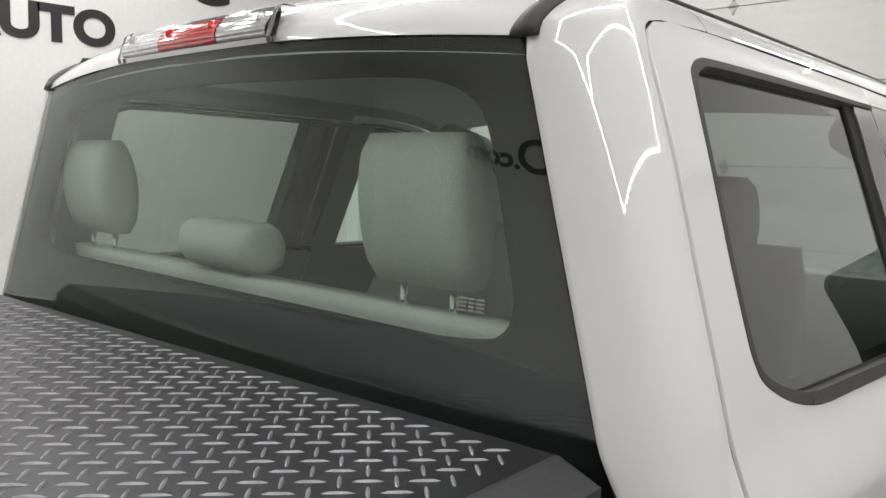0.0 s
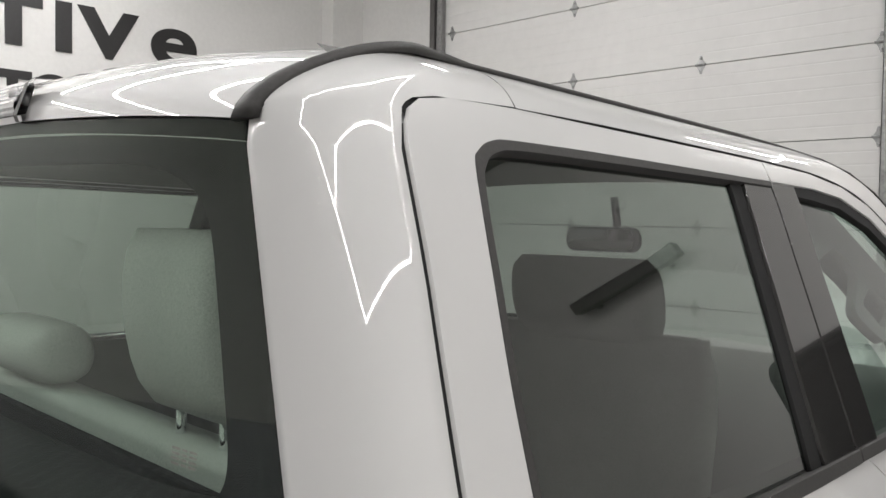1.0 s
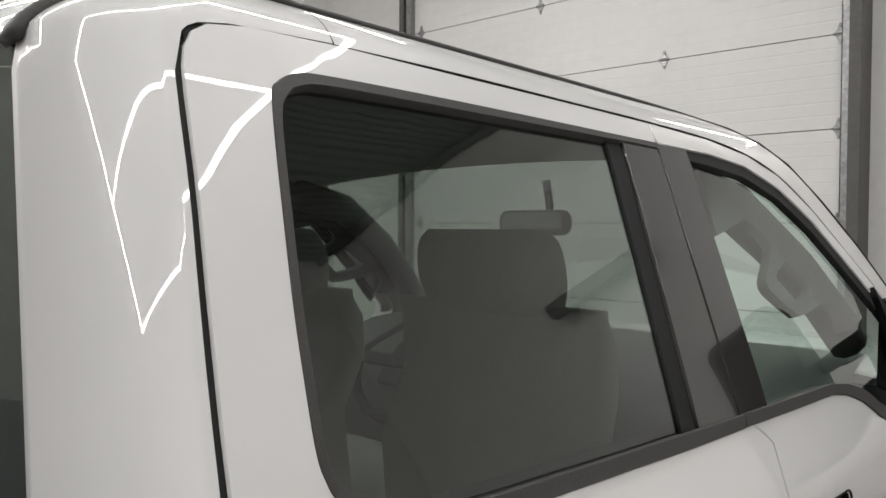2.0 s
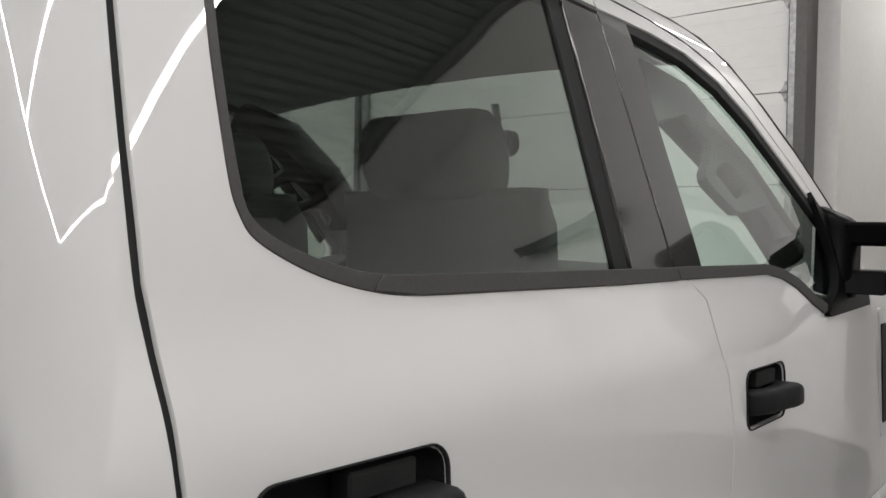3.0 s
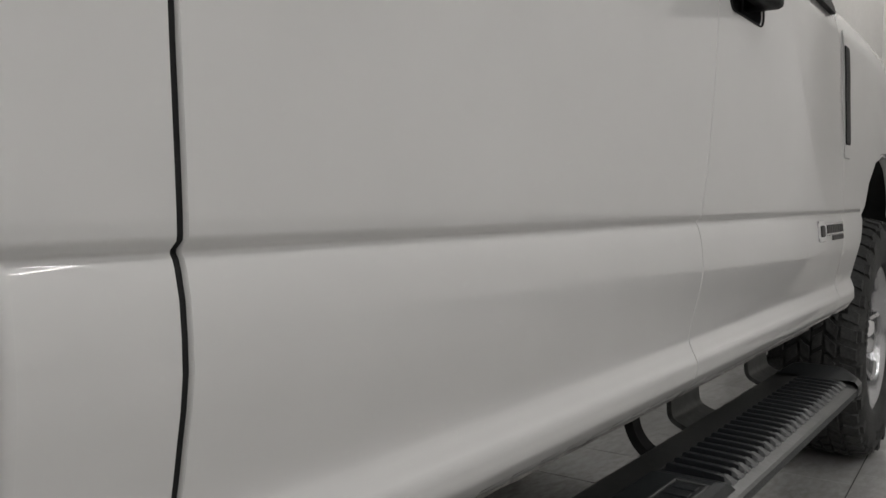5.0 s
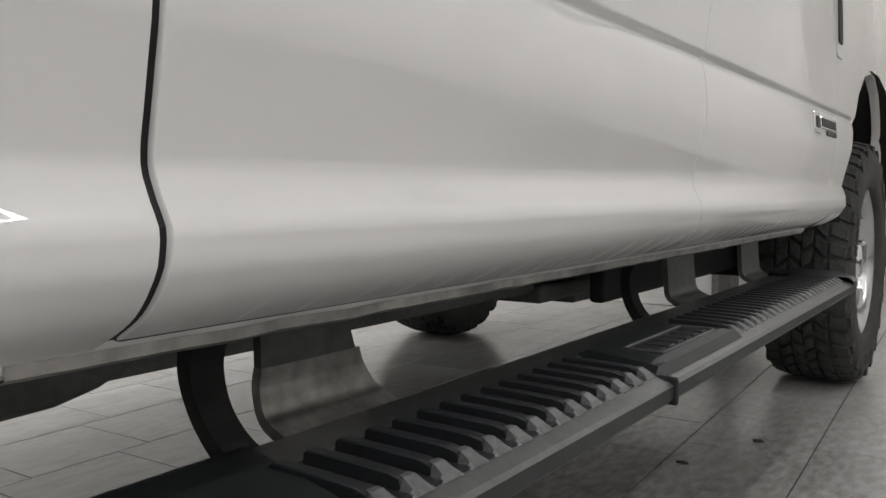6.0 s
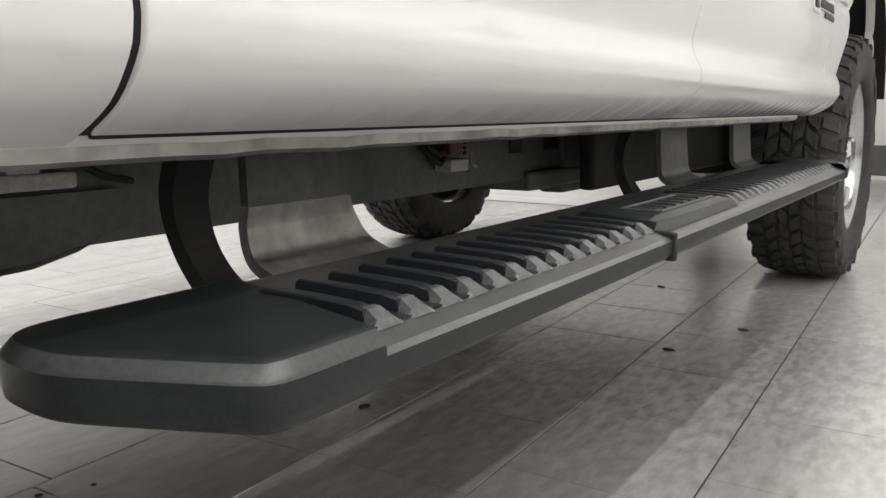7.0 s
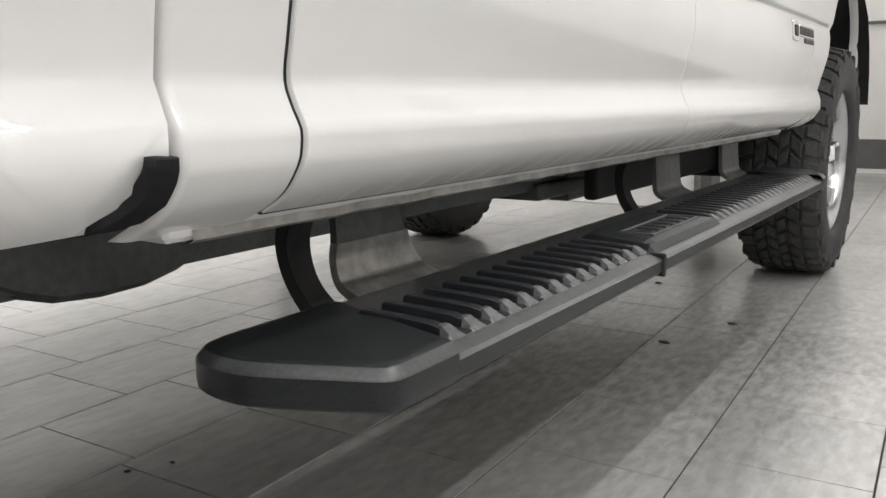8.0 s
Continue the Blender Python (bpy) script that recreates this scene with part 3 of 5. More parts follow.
# gap lines in (y, z), bottom to top
C_GAP = [(0.430, 0.581), (0.431, 0.60), (0.434, 0.645), (0.433, 0.70), (0.434, 0.80), (0.434, 0.88), (0.432, 1.0), (0.431, 1.2), (0.433, 1.31), (0.427, 1.375), (0.420, 1.42), (0.415, 1.47), (0.419, 1.57), (0.426, 1.68),
         (0.433, 1.77), (0.437, 1.84), (0.440, 1.868), (0.445, 1.885), (0.455, 1.901), (0.473, 1.912), (0.516, 1.919), (0.62, 1.922)]
DOOR_TOP = [(0.81, 1.923), (1.07, 1.922), (1.254, 1.921), (1.45, 1.915), (1.60, 1.898), (1.72, 1.865), (1.84, 1.80), (1.97, 1.705), (2.12, 1.595), (2.27, 1.485), (2.36, 1.42)]
B_GAP = [(1.254, 1.921), (1.243, 1.47), (1.275, 1.455), (1.335, 1.42), (1.368, 1.362), (1.402, 1.309), (1.420, 1.22), (1.420, 1.10), (1.412, 0.96), (1.398, 0.878), (1.404, 0.80), (1.390, 0.70), (1.39, 0.581)]
A_GAP = [(2.37, 1.37), (2.42, 1.355), (2.465, 1.30), (2.485, 1.20), (2.50, 1.02), (2.508, 0.90), (2.51, 0.876), (2.505, 0.80), (2.49, 0.68), (2.465, 0.60), (2.45, 0.581)]


def fine(line):
    """The same line with a point at every row of the pressing, so that its edge follows the crease."""
    out = [line[0]]
    for a, b in zip(line, line[1:]):
        between = [z for z in ROWS if min(a[1], b[1]) + 0.0012 < z < max(a[1], b[1]) - 0.0012]
        for z in sorted(between, reverse=a[1] > b[1]):
            if abs(z - out[-1][1]) > 0.0018:
                out.append((a[0] + (b[0] - a[0]) * (z - a[1]) / (b[1] - a[1]), z))
        out.append(b)
    return out


C_GAP = fine(C_GAP[:9]) + C_GAP[9:]
A_GAP = A_GAP[:4] + fine(A_GAP[4:])
LOWER_B = fine(B_GAP[7:])
G = 0.0021
GC = 0.0048


def shifted(pts, dy, dz=0.0):
    return [(p[0] + dy, p[1] + dz) for p in pts]


REAR_HANDLE = rounded(0.494, 0.724, 1.221, 1.316, 0.024)
FRONT_HANDLE = rounded(1.475, 1.664, 1.209, 1.304, 0.022)
REAR_WINDOW = [(1.252, 1.886), (1.04, 1.886), (0.788, 1.886), (0.61, 1.884), (0.565, 1.880), (0.540, 1.868), (0.529, 1.850), (0.518, 1.77), (0.509, 1.67), (0.506, 1.60), (0.505, 1.545),
               (0.509, 1.522), (0.519, 1.503), (0.55, 1.484), (0.59, 1.468), (0.64, 1.456), (0.70, 1.4505), (0.85, 1.450), (1.08, 1.450), (1.272, 1.453)]
REAR_WINDOW = REAR_WINDOW[:1] + [tuple(p) for p in smooth_line(REAR_WINDOW[1:-1], 70)] + REAR_WINDOW[-1:]
rear_skin = shifted(C_GAP, GC) + [(y, z - G) for y, z in DOOR_TOP[:3]] + [(1.252, 1.887)] + REAR_WINDOW[1:] + [(y - G, z) for y, z in B_GAP[3:7] + LOWER_B]
FRONT_WINDOW = [(1.278, 1.453), (1.607, 1.453), (1.68, 1.443), (1.76, 1.423), (1.87, 1.388), (1.95, 1.368), (1.985, 1.366), (2.36, 1.366)]
FRONT_TOP_IN = [(2.30, 1.42), (2.20, 1.492), (2.06, 1.598), (1.93, 1.695), (1.82, 1.776), (1.70, 1.838), (1.57, 1.874), (1.44, 1.885), (1.258, 1.887)]
front_skin = [(y + G, z) for y, z in reversed(B_GAP[3:7] + LOWER_B)] + FRONT_WINDOW[0:] + [(y - G, z) for y, z in A_GAP]
front_frame = FRONT_TOP_IN + [(1.259, 1.919)] + [(y, z - G) for y, z in DOOR_TOP[3:]]

for mirror in (False, True):
    rear = part("rear_door", new_sheet(rear_skin, [REAR_HANDLE] if not mirror else [], mirror=mirror), PAINT, truck, "white rear door", smooth=True)
    fr = part("front_door", new_sheet(front_skin, [FRONT_HANDLE] if not mirror else [], mirror=mirror), PAINT, truck, "white front door", smooth=True)
    part("window_frame", new_sheet(front_frame, mirror=mirror), PAINT, fr, smooth=True)
    # inner panels and glass
    REAR_GLASS = [(1.118, 1.470), (1.146, 1.878), (0.80, 1.876), (0.61, 1.874), (0.565, 1.868), (0.545, 1.855), (0.534, 1.83), (0.524, 1.75), (0.516, 1.65), (0.514, 1.55), (0.521, 1.517), (0.552, 1.496), (0.60, 1.480), (0.65, 1.471), (0.75, 1.4685), (0.90, 1.468)]
    REAR_GLASS = REAR_GLASS[:2] + [tuple(p) for p in smooth_line(REAR_GLASS[2:], 60)]
    part("window_seal", new_sheet([(1.252, 1.4865 + 0.399)] + REAR_WINDOW[1:-1] + [(1.246, 1.452), (1.246, 1.470), (1.118, 1.470)] + list(reversed(REAR_GLASS[2:])) + [(1.146, 1.878), (1.25, 1.878)], off=0.0015, rim=0.02, mirror=mirror), GREY_PLASTIC, rear, "dark grey rubber window surround", smooth=True)
    part("window_pane", new_sheet(shifted(REAR_GLASS, 0), off=-0.014, rim=0.004, mirror=mirror), PRIVACY, rear, "dark tinted privacy glass", smooth=True)
    part("division_bar", new_sheet([(1.085, 1.468), (1.122, 1.468), (1.150, 1.881), (1.112, 1.881)], off=-0.008, rim=0.008, mirror=mirror), RUBBER, rear, smooth=True)
    part("pillar_cover", new_sheet([(1.122, 1.4685), (1.2405, 1.4685), (1.2505, 1.884), (1.150, 1.884)], off=-0.002, rim=0.012, mirror=mirror), PILLAR, rear, "glossy black pillar cover", smooth=True)
    part("pillar_cover", new_sheet([(1.2475, 1.4685), (1.341, 1.4685), (1.352, 1.884), (1.2575, 1.884)], off=-0.002, rim=0.012, mirror=mirror), PILLAR, fr, "glossy black pillar cover", smooth=True)
    FRONT_GLASS = [(1.335, 1.462), (1.605, 1.462), (1.68, 1.452), (1.76, 1.432), (1.87, 1.397), (1.95, 1.376), (2.30, 1.376)] + [(y - 0.012, z - 0.014) for y, z in FRONT_TOP_IN[1:-1]] + [(1.350, 1.874)]
    part("window_pane", new_sheet(FRONT_GLASS, off=-0.016, rim=0.004, mirror=mirror), GREEN_GLASS, fr, "lightly green tinted glass", smooth=True)
    part("window_seal", new_sheet([(y + 0.002, z + 0.002) for y, z in FRONT_TOP_IN[1:-1]] + [(1.352, 1.886), (1.352, 1.866)] + list(reversed([(y - 0.018, z - 0.022) for y, z in FRONT_TOP_IN[1:-1]])), off=-0.004, rim=0.014, mirror=mirror), RUBBER, fr, "black rubber window seal", smooth=True)
    part("belt_moulding", new_sheet([(0.64, 1.457), (0.70, 1.4515), (0.85, 1.451), (1.08, 1.451), (1.246, 1.453), (1.246, 1.4705), (1.08, 1.4695), (0.85, 1.4695), (0.70, 1.4695), (0.655, 1.470)], off=0.004, rim=0.02, mirror=mirror), GREY_PLASTIC, rear, "dark grey belt moulding", smooth=True)
    part("belt_moulding", new_sheet([(1.2505, 1.454), (1.607, 1.454), (1.68, 1.444), (1.76, 1.424), (1.87, 1.389), (1.95, 1.369), (1.97, 1.372), (1.97, 1.385), (1.88, 1.405), (1.77, 1.442), (1.69, 1.461), (1.61, 1.471), (1.2505, 1.4715)], off=0.004, rim=0.02, mirror=mirror), GREY_PLASTIC, fr, "dark grey belt moulding", smooth=True)
    # inner door linings
    part("door_lining", new_sheet([(0.44, 0.62), (1.385, 0.62), (1.42, 1.2), (1.24, 1.46), (1.10, 1.46), (0.60, 1.46), (0.515, 1.50), (0.505, 1.6), (0.53, 1.87), (0.56, 1.885), (1.26, 1.885), (1.26, 1.915), (0.50, 1.912), (0.445, 1.88), (0.42, 1.6), (0.42, 1.4)], off=-0.07, rim=0, mirror=mirror, col=0.12), CABIN, rear, "dark grey door lining", smooth=True)
    part("door_lining", new_sheet([(1.41, 0.62), (2.50, 0.62), (2.46, 1.34), (1.95, 1.365), (1.75, 1.43), (1.6, 1.455), (1.35, 1.46), (1.36, 1.875), (1.27, 1.875), (1.25, 1.46), (1.44, 1.2)], off=-0.07, rim=0, mirror=mirror, col=0.12), CABIN, fr, "dark grey door lining", smooth=True)


def door_handle(outline, y0, y1, z0, z1, door):
    h = new("door_handle")
    h.parent = truck
    h["label"] = "textured black pull handle in a recessed cup"
    cy, cz = (y0 + y1) / 2, (z0 + z1) / 2
    o = dense(outline, 0.02)
    rows = []
    for scale, off in ((1.035, 0.0), (1.03, 0.0022), (1.0, 0.0024), (0.985, -0.004), (0.94, -0.03), (0.6, -0.036), (0.02, -0.036)):
        rows.append([side(cy + (p[0] - cy) * scale, cz + (p[1] - cz) * scale, off) for p in o])
    bm = bmesh.new()
    loft(bm, rows, close_u=True)
    part("cup", bm, BLACK_PLASTIC, h, smooth=True)
    # grip: a thick rounded bar, deepest ahead
    bm = bmesh.new()
    rows = []
    zc, hh = cz - 0.004, 0.0195
    for y, out, s in ((y0 + 0.010, -0.005, 0.82), (y0 + 0.012, 0.006, 0.95), (y0 + 0.02, 0.018, 1.0), (y0 + 0.06, 0.030, 1.0), (y0 + 0.12, 0.037, 1.0), (y1 - 0.05, 0.041, 1.0), (y1 - 0.022, 0.041, 0.98), (y1 - 0.015, 0.037, 0.9)):
        back = -0.02 if y < y0 + 0.03 or y > y1 - 0.06 else 0.006
        rows.append([side(y, zc + a * hh * s, 0) + Vector((b, 0, 0)) for a, b in ((-1, back), (-1, out - 0.008), (-0.82, out - 0.001), (-0.5, out + 0.001), (0.5, out + 0.001), (0.82, out - 0.002), (1, out - 0.010), (1, back))])
    loft(bm, rows, close_u=True, caps=True)
    part("grip", bm, BLACK_PLASTIC, h, smooth=True)
    bm = bmesh.new()
    s = side(y1 - 0.10, cz, 0)
    box(bm, s.x - 0.034, s.x - 0.006, y1 - 0.125, y1 - 0.035, z1 - 0.035, z1 - 0.008, bevel=0.003, seg=1)
    part("latch_block", bm, UNDER_DARK, h)
    return h


def side_part(n):
    return [o for o in truck.children if o.name.split(".")[0] == n][0]


door_handle(REAR_HANDLE, 0.494, 0.724, 1.221, 1.316, side_part("rear_door"))
door_handle(FRONT_HANDLE, 1.475, 1.664, 1.209, 1.304, side_part("front_door"))

# black sealing strips, set nearly flush so their colour carries the door gaps' shade
def gap_shade_seal(name, line, width, parent, mirror):
    poly = [(y - width, z) for y, z in line] + [(y + width, z) for y, z in reversed(line)]
    return part(name, new_sheet(poly, off=-0.005, rim=0, mirror=mirror, step=0.05), RUBBER, parent)


for mirror in (False, True):
    if not mirror:
        gap_shade_seal("door_seal", C_GAP[:-4], 0.018, side_part("rear_door"), mirror)
        gap_shade_seal("door_seal", B_GAP, 0.02, side_part("front_door"), mirror)
        gap_shade_seal("door_seal", A_GAP, 0.02, side_part("front_door"), mirror)
        top = [(0.452, 1.901)] + C_GAP[-3:] + DOOR_TOP
        part("door_seal", new_sheet([(y, z - 0.012) for y, z in top] + [(y + 0.004, z + 0.010) for y, z in reversed(top)], off=-0.005, rim=0, step=0.05), RUBBER, side_part("front_door"))

# ---- cab shell: rounded rear corner, rail above the doors and screen pillar in one pressing
def corner_end(z):
    """Inner edge of the rear corner: the rear window's edge, and above it the roof moulding."""
    if z <= 1.888:
        return Vector((0.704 + (1.9 - z) * 0.372, 0.343 - (1.9 - z) * 0.095, z))
    s = (z - 1.888) / 0.086
    s = min(s, 1.0)
    return Vector((0.707 + 0.026 * s, 0.343 + 0.10 * s ** 1.6 + 0.09 * (1 - math.sqrt(1 - s * s)), z))


gap_y = curve_table(sorted([(z, y) for y, z in C_GAP]))


def cab_corner(mirror):
    bm = bmesh.new()
    zs = [0.5715]
    for z in ROWS:
        if z - zs[-1] > 0.0018 and z < 1.89:
            zs.append(z)
    zs += [1.9 + 0.006 * k for k in range(13)]
    rows = []
    for z in zs:
        low = min(max((1.45 - z) / 0.25, 0), 1)
        e = corner_end(z)
        if z < 1.45:
            e = corner_end(1.45).lerp(Vector((SIDE(z) - 0.022, 0.313, z)), low)
            e.z = z
        y0 = (gap_y(z) if z < 1.9215 else 0.63) - GC
        xs = SIDE(z)
        high = min(max((z - 1.86) / 0.05, 0), 1)
        yc = (y0 - 0.006) * (1 - low) + (e.y + 0.010) * low
        yc = min(yc * (1 - high) + (e.y + 0.088) * high, y0 - 0.002)
        row = [side(y0 + (yc - y0) * k / 5, z) for k in range(6)]
        st = side(yc, z)
        bend = min((yc - e.y) / max(st.x - e.x, 0.02), 1.2)
        for k in range(1, 19):
            v = 1 - (1 - k / 18) ** 1.3
            turn_in = (0.20 * v + 0.55 * v * v) * bend
            turn_in += (1 - 0.75 * bend) * v ** 7
            turn_in = turn_in * (1 - high) + (1 - (1 - v * v) ** 0.45) * high
            row.append(Vector((st.x + (e.x - st.x) * turn_in, yc + (e.y - yc) * v, z)))
        row += [row[-1] + Vector((-0.004, 0.004, 0)), row[-1] + Vector((-0.006, 0.03, 0))]
        first = [side(y0, z, -0.02) + Vector((0, 0.0012, 0)), side(y0, z, -0.0015) + Vector((0, 0.0012, 0))]
        rows.append(first + row)
    flag = bm.verts.layers.int.new("pressed")
    for row in loft(bm, rows):
        for v in row[2:8]:
            v[flag] = 1
    bmesh.ops.reverse_faces(bm, faces=bm.faces)
    if mirror:
        bmesh.ops.scale(bm, vec=(-1, 1, 1), verts=bm.verts)
        bmesh.ops.reverse_faces(bm, faces=bm.faces)
    return bm


RAIL_TOP = [(0.627, 1.972), (1.0, 1.972), (1.35, 1.970), (1.55, 1.957), (1.68, 1.934), (1.80, 1.890), (1.92, 1.815), (2.05, 1.720), (2.20, 1.610), (2.35, 1.500), (2.45, 1.43)]
cab = part("cab_shell", cab_corner(False), PAINT, truck, "white cab shell", smooth=True)
part("rear_corner", cab_corner(True), PAINT, cab, smooth=True)
for mirror in (False, True):
    low = smooth_line([(0.627, 1.9232)] + [(y, z + G) for y, z in DOOR_TOP], 90)
    high = smooth_line(RAIL_TOP, 90)
    bm = bmesh.new()
    flag = bm.verts.layers.int.new("pressed")
    grid = loft(bm, [[side(*a.lerp(b, k / 12)) for a, b in zip(low, high)] for k in range(13)])
    for row in grid:
        for v in row:
            v[flag] = 1
    loft(bm, [[side(p[0], p[1]) for p in low], [side(p[0], p[1]) + Vector((-0.015, 0, 0.004)) for p in low]])
    if mirror:
        bmesh.ops.scale(bm, vec=(-1, 1, 1), verts=bm.verts)
    part("roof_rail", bm, PAINT, cab, smooth=True)

# inner trims over the doors
for mirror in (False, True):
    low = smooth_line([(0.42, 1.90), (0.627, 1.905)] + [(y, z - 0.012) for y, z in DOOR_TOP], 40)
    high = smooth_line([(0.42, 1.965)] + RAIL_TOP, 40)
    bm = bmesh.new()
    loft(bm, [[side(a.lerp(b, k / 4)[0], a.lerp(b, k / 4)[1], -0.035) for a, b in zip(low, high)] for k in range(5)])
    if mirror:
        bmesh.ops.scale(bm, vec=(-1, 1, 1), verts=bm.verts)
    part("cant_rail_trim", bm, CABIN, cab, "grey trim over the doors", smooth=True)

# ---- roof
rows = []
rear_edge = [(*corner_end(z), dy, dz) for z, dy, dz in ((1.886, -0.048, 0.026), (1.900, -0.050, 0.028), (1.914, -0.050, 0.030), (1.928, -0.049, 0.032), (1.942, -0.046, 0.034), (1.954, -0.040, 0.037), (1.964, -0.030, 0.040), (1.970, -0.022, 0.043))]
for xe, ye, ze, dy, dz in (*rear_edge, (0.731, 0.56, 1.972, -0.010, 0.046), (0.730, 0.75, 1.972, 0, 0.052), (0.730, 1.0, 1.973, 0, 0.055), (0.730, 1.3, 1.971, 0, 0.054),
                           (0.745, 1.5, 1.962, 0.0, 0.052), (0.765, 1.62, 1.944, 0.02, 0.050), (0.79, 1.72, 1.916, 0.045, 0.050)):
    rows.append([Vector((xe * u, ye + dy * (1 - u * u), ze + dz * (1 - abs(u) ** 2.3))) for u in [-1 + k / 14 for k in range(29)]])
bm = bmesh.new()
loft(bm, rows)
bmesh.ops.reverse_faces(bm, faces=bm.faces)
part("roof", bm, PAINT, cab, "white roof panel", smooth=True)
header = rows[-1]
bm = bmesh.new()
loft(bm, [[p + Vector((0, 0, -0.035)) for p in r] for r in rows[1:]])
part("headliner", bm, HEADLINER, cab, "pale grey headliner", smooth=True)
# roof ditch mouldings
for s in (1, -1):
    bm = bmesh.new()
    mid, wid = [], []
    for k in range(15):
        z = 1.886 + 0.088 * math.sin(math.pi / 2 * k / 14)
        e = corner_end(z)
        mid.append(e)
        wid.append(0.025 - 0.010 * k / 14)
    for y in (0.56, 0.62, 0.75, 0.9, 1.1, 1.3):
        mid.append(Vector((0.731, y, 1.9735)))
        wid.append(0.010 if y < 0.6 else 0.0045)
    for y, z in ((1.45, 1.966), (1.6, 1.950), (1.70, 1.930), (1.80, 1.893), (1.92, 1.818), (2.05, 1.723), (2.20, 1.612), (2.35, 1.502)):
        mid.append(side(y, z + 0.002))
        wid.append(0.003)
    rows2 = []
    for p, w in zip(mid, wid):
        i = len(rows2)
        d = (mid[min(i + 1, len(mid) - 1)] - mid[max(i - 1, 0)]).normalized()
        n = Vector((0.25, -d.z, d.y)).normalized()
        rows2.append([p + Vector((a * w, 0, 0)) + n * (b * min(1.0, w / 0.010)) for a, b in ((-1.0, -0.006), (-0.95, 0.001), (-0.6, 0.007), (0.3, 0.008), (0.8, 0.003), (0.95, -0.003))])
    loft(bm, rows2, close_u=True, caps=True)
    if s < 0:
        bmesh.ops.scale(bm, vec=(-1, 1, 1), verts=bm.verts)
        bmesh.ops.reverse_faces(bm, faces=bm.faces)
    part("roof_moulding", bm, GREY_PLASTIC, cab, "dark grey rubber roof moulding", smooth=True)

# ---- rear window
def rear_glass(u, z, off=0.0):
    e = corner_end(min(z, 1.888))
    top = 0.026 * (1 - u * u) * max(0.0, (z - 1.6) / 0.29) if z > 1.6 else 0
    return Vector(((e.x - 0.005) * u, e.y - 0.050 * (1 - u * u) + off, z + top))


bm = bmesh.new()
for off in (0.002, 0.006):
    loft(bm, [[rear_glass(-1 + k / 12, 1.30 + 0.585 * j / 12, off) for k in range(25)] for j in range(13)])
part("rear_window", bm, BACK_GLASS, cab, "tinted rear window", smooth=True)
bm = bmesh.new()
inner = []
for k in range(80):
    a = 2 * math.pi * k / 80
    c, s = math.cos(a), math.sin(a)
    inner.append((0.90 * abs(c) ** 0.2 * (1 if c > 0 else -1), 1.683 + 0.158 * abs(s) ** 0.3 * (1 if s > 0 else -1)))
outer = []
for k in range(80):
    a = 2 * math.pi * k / 80
    c, s = math.cos(a), math.sin(a)
    m = max(abs(c), abs(s))
    outer.append((c / m, 1.593 + 0.293 * s / m))
loft(bm, [[rear_glass(u, z, 0.009) for u, z in outer], [rear_glass(u, z, 0.009) for u, z in inner], [rear_glass(u, z, 0.05) for u, z in inner]], close_u=True)
part("window_border", bm, FRIT, cab, "black border round the rear window", smooth=True)

# etched maker's marks in the corner of the rear window, too small to read
bm = bmesh.new()
for k in range(4):
    for a, w in ((0.655, 0.014), (0.672, 0.009), (0.684, 0.013)):
        z = 1.572 + 0.0045 * k
        u0, u1 = a / (corner_end(z).x - 0.005), (a + w) / (corner_end(z).x - 0.005)
        bm.faces.new([bm.verts.new(rear_glass(u, zz, 0.0005)) for u, zz in ((u0, z), (u1, z), (u1, z + 0.0022), (u0, z + 0.0022))])
part("glass_mark", bm, CONNECTOR_PALE, cab, "small pale etched marks")

# ---- third brake lamp
lamp = new("brake_lamp")
lamp.parent = truck
lamp["label"] = "high-level brake lamp, red centre between clear lenses"


def roof_back(x, z, off):
    u = x / 0.71
    return Vector((x, 0.347 - 0.050 * (1 - u * u) - off + max(0, z - 1.93) * 0.5, z))


def lens(x0, x1, name, mat, lift=0.012, zb=1.9175, zt=1.9545, ribs=6):
    bm = bmesh.new()
    rows = []
    n = ribs * 2
    for j in range(n + 1):
        f = j / n
        z = zb + (zt - zb) * f
        bulge = lift + 0.004 * math.sin(math.pi * f) + (0.0012 if j % 2 else 0)
        rows.append([roof_back(x0 + (x1 - x0) * k / 10 + (0.012 * (f - 0.5) if k == 10 and x1 > 0.2 else 0), z, bulge) for k in range(11)])
    rows = [[p + Vector((0, lift + 0.01, 0)) for p in rows[0]]] + rows + [[p + Vector((0, lift + 0.01, 0)) for p in rows[-1]]]
    loft(bm, rows)
    return part(name, bm, mat, lamp, smooth=False)


lens(-0.238, -0.096, "clear_lens", CLEAR_LENS)
lens(-0.095, 0.095, "red_lens", RED_LENS, lift=0.0135)
lens(0.096, 0.238, "clear_lens", CLEAR_LENS)
bm = bmesh.new()
loft(bm, [[roof_back(x, z, o) for x in [-0.25 + 0.05 * k for k in range(11)]] for z, o in ((1.908, -0.01), (1.908, 0.010), (1.916, 0.0125), (1.918, 0.006), (1.954, 0.006), (1.957, 0.011), (1.962, 0.009), (1.963, -0.012))])
part("bezel", bm, CHROME, lamp, "bright lamp surround", smooth=False)
for x in (-0.252, 0.240):
    bm = bmesh.new()
    loft(bm, [[roof_back(x + a, z, o) for z, o in ((1.908, -0.01), (1.908, 0.015), (1.916, 0.018), (1.956, 0.016), (1.964, 0.01), (1.964, -0.015))] for a in (0, 0.004, 0.009, 0.012)])
    part("end_cap", bm, CABIN, lamp)
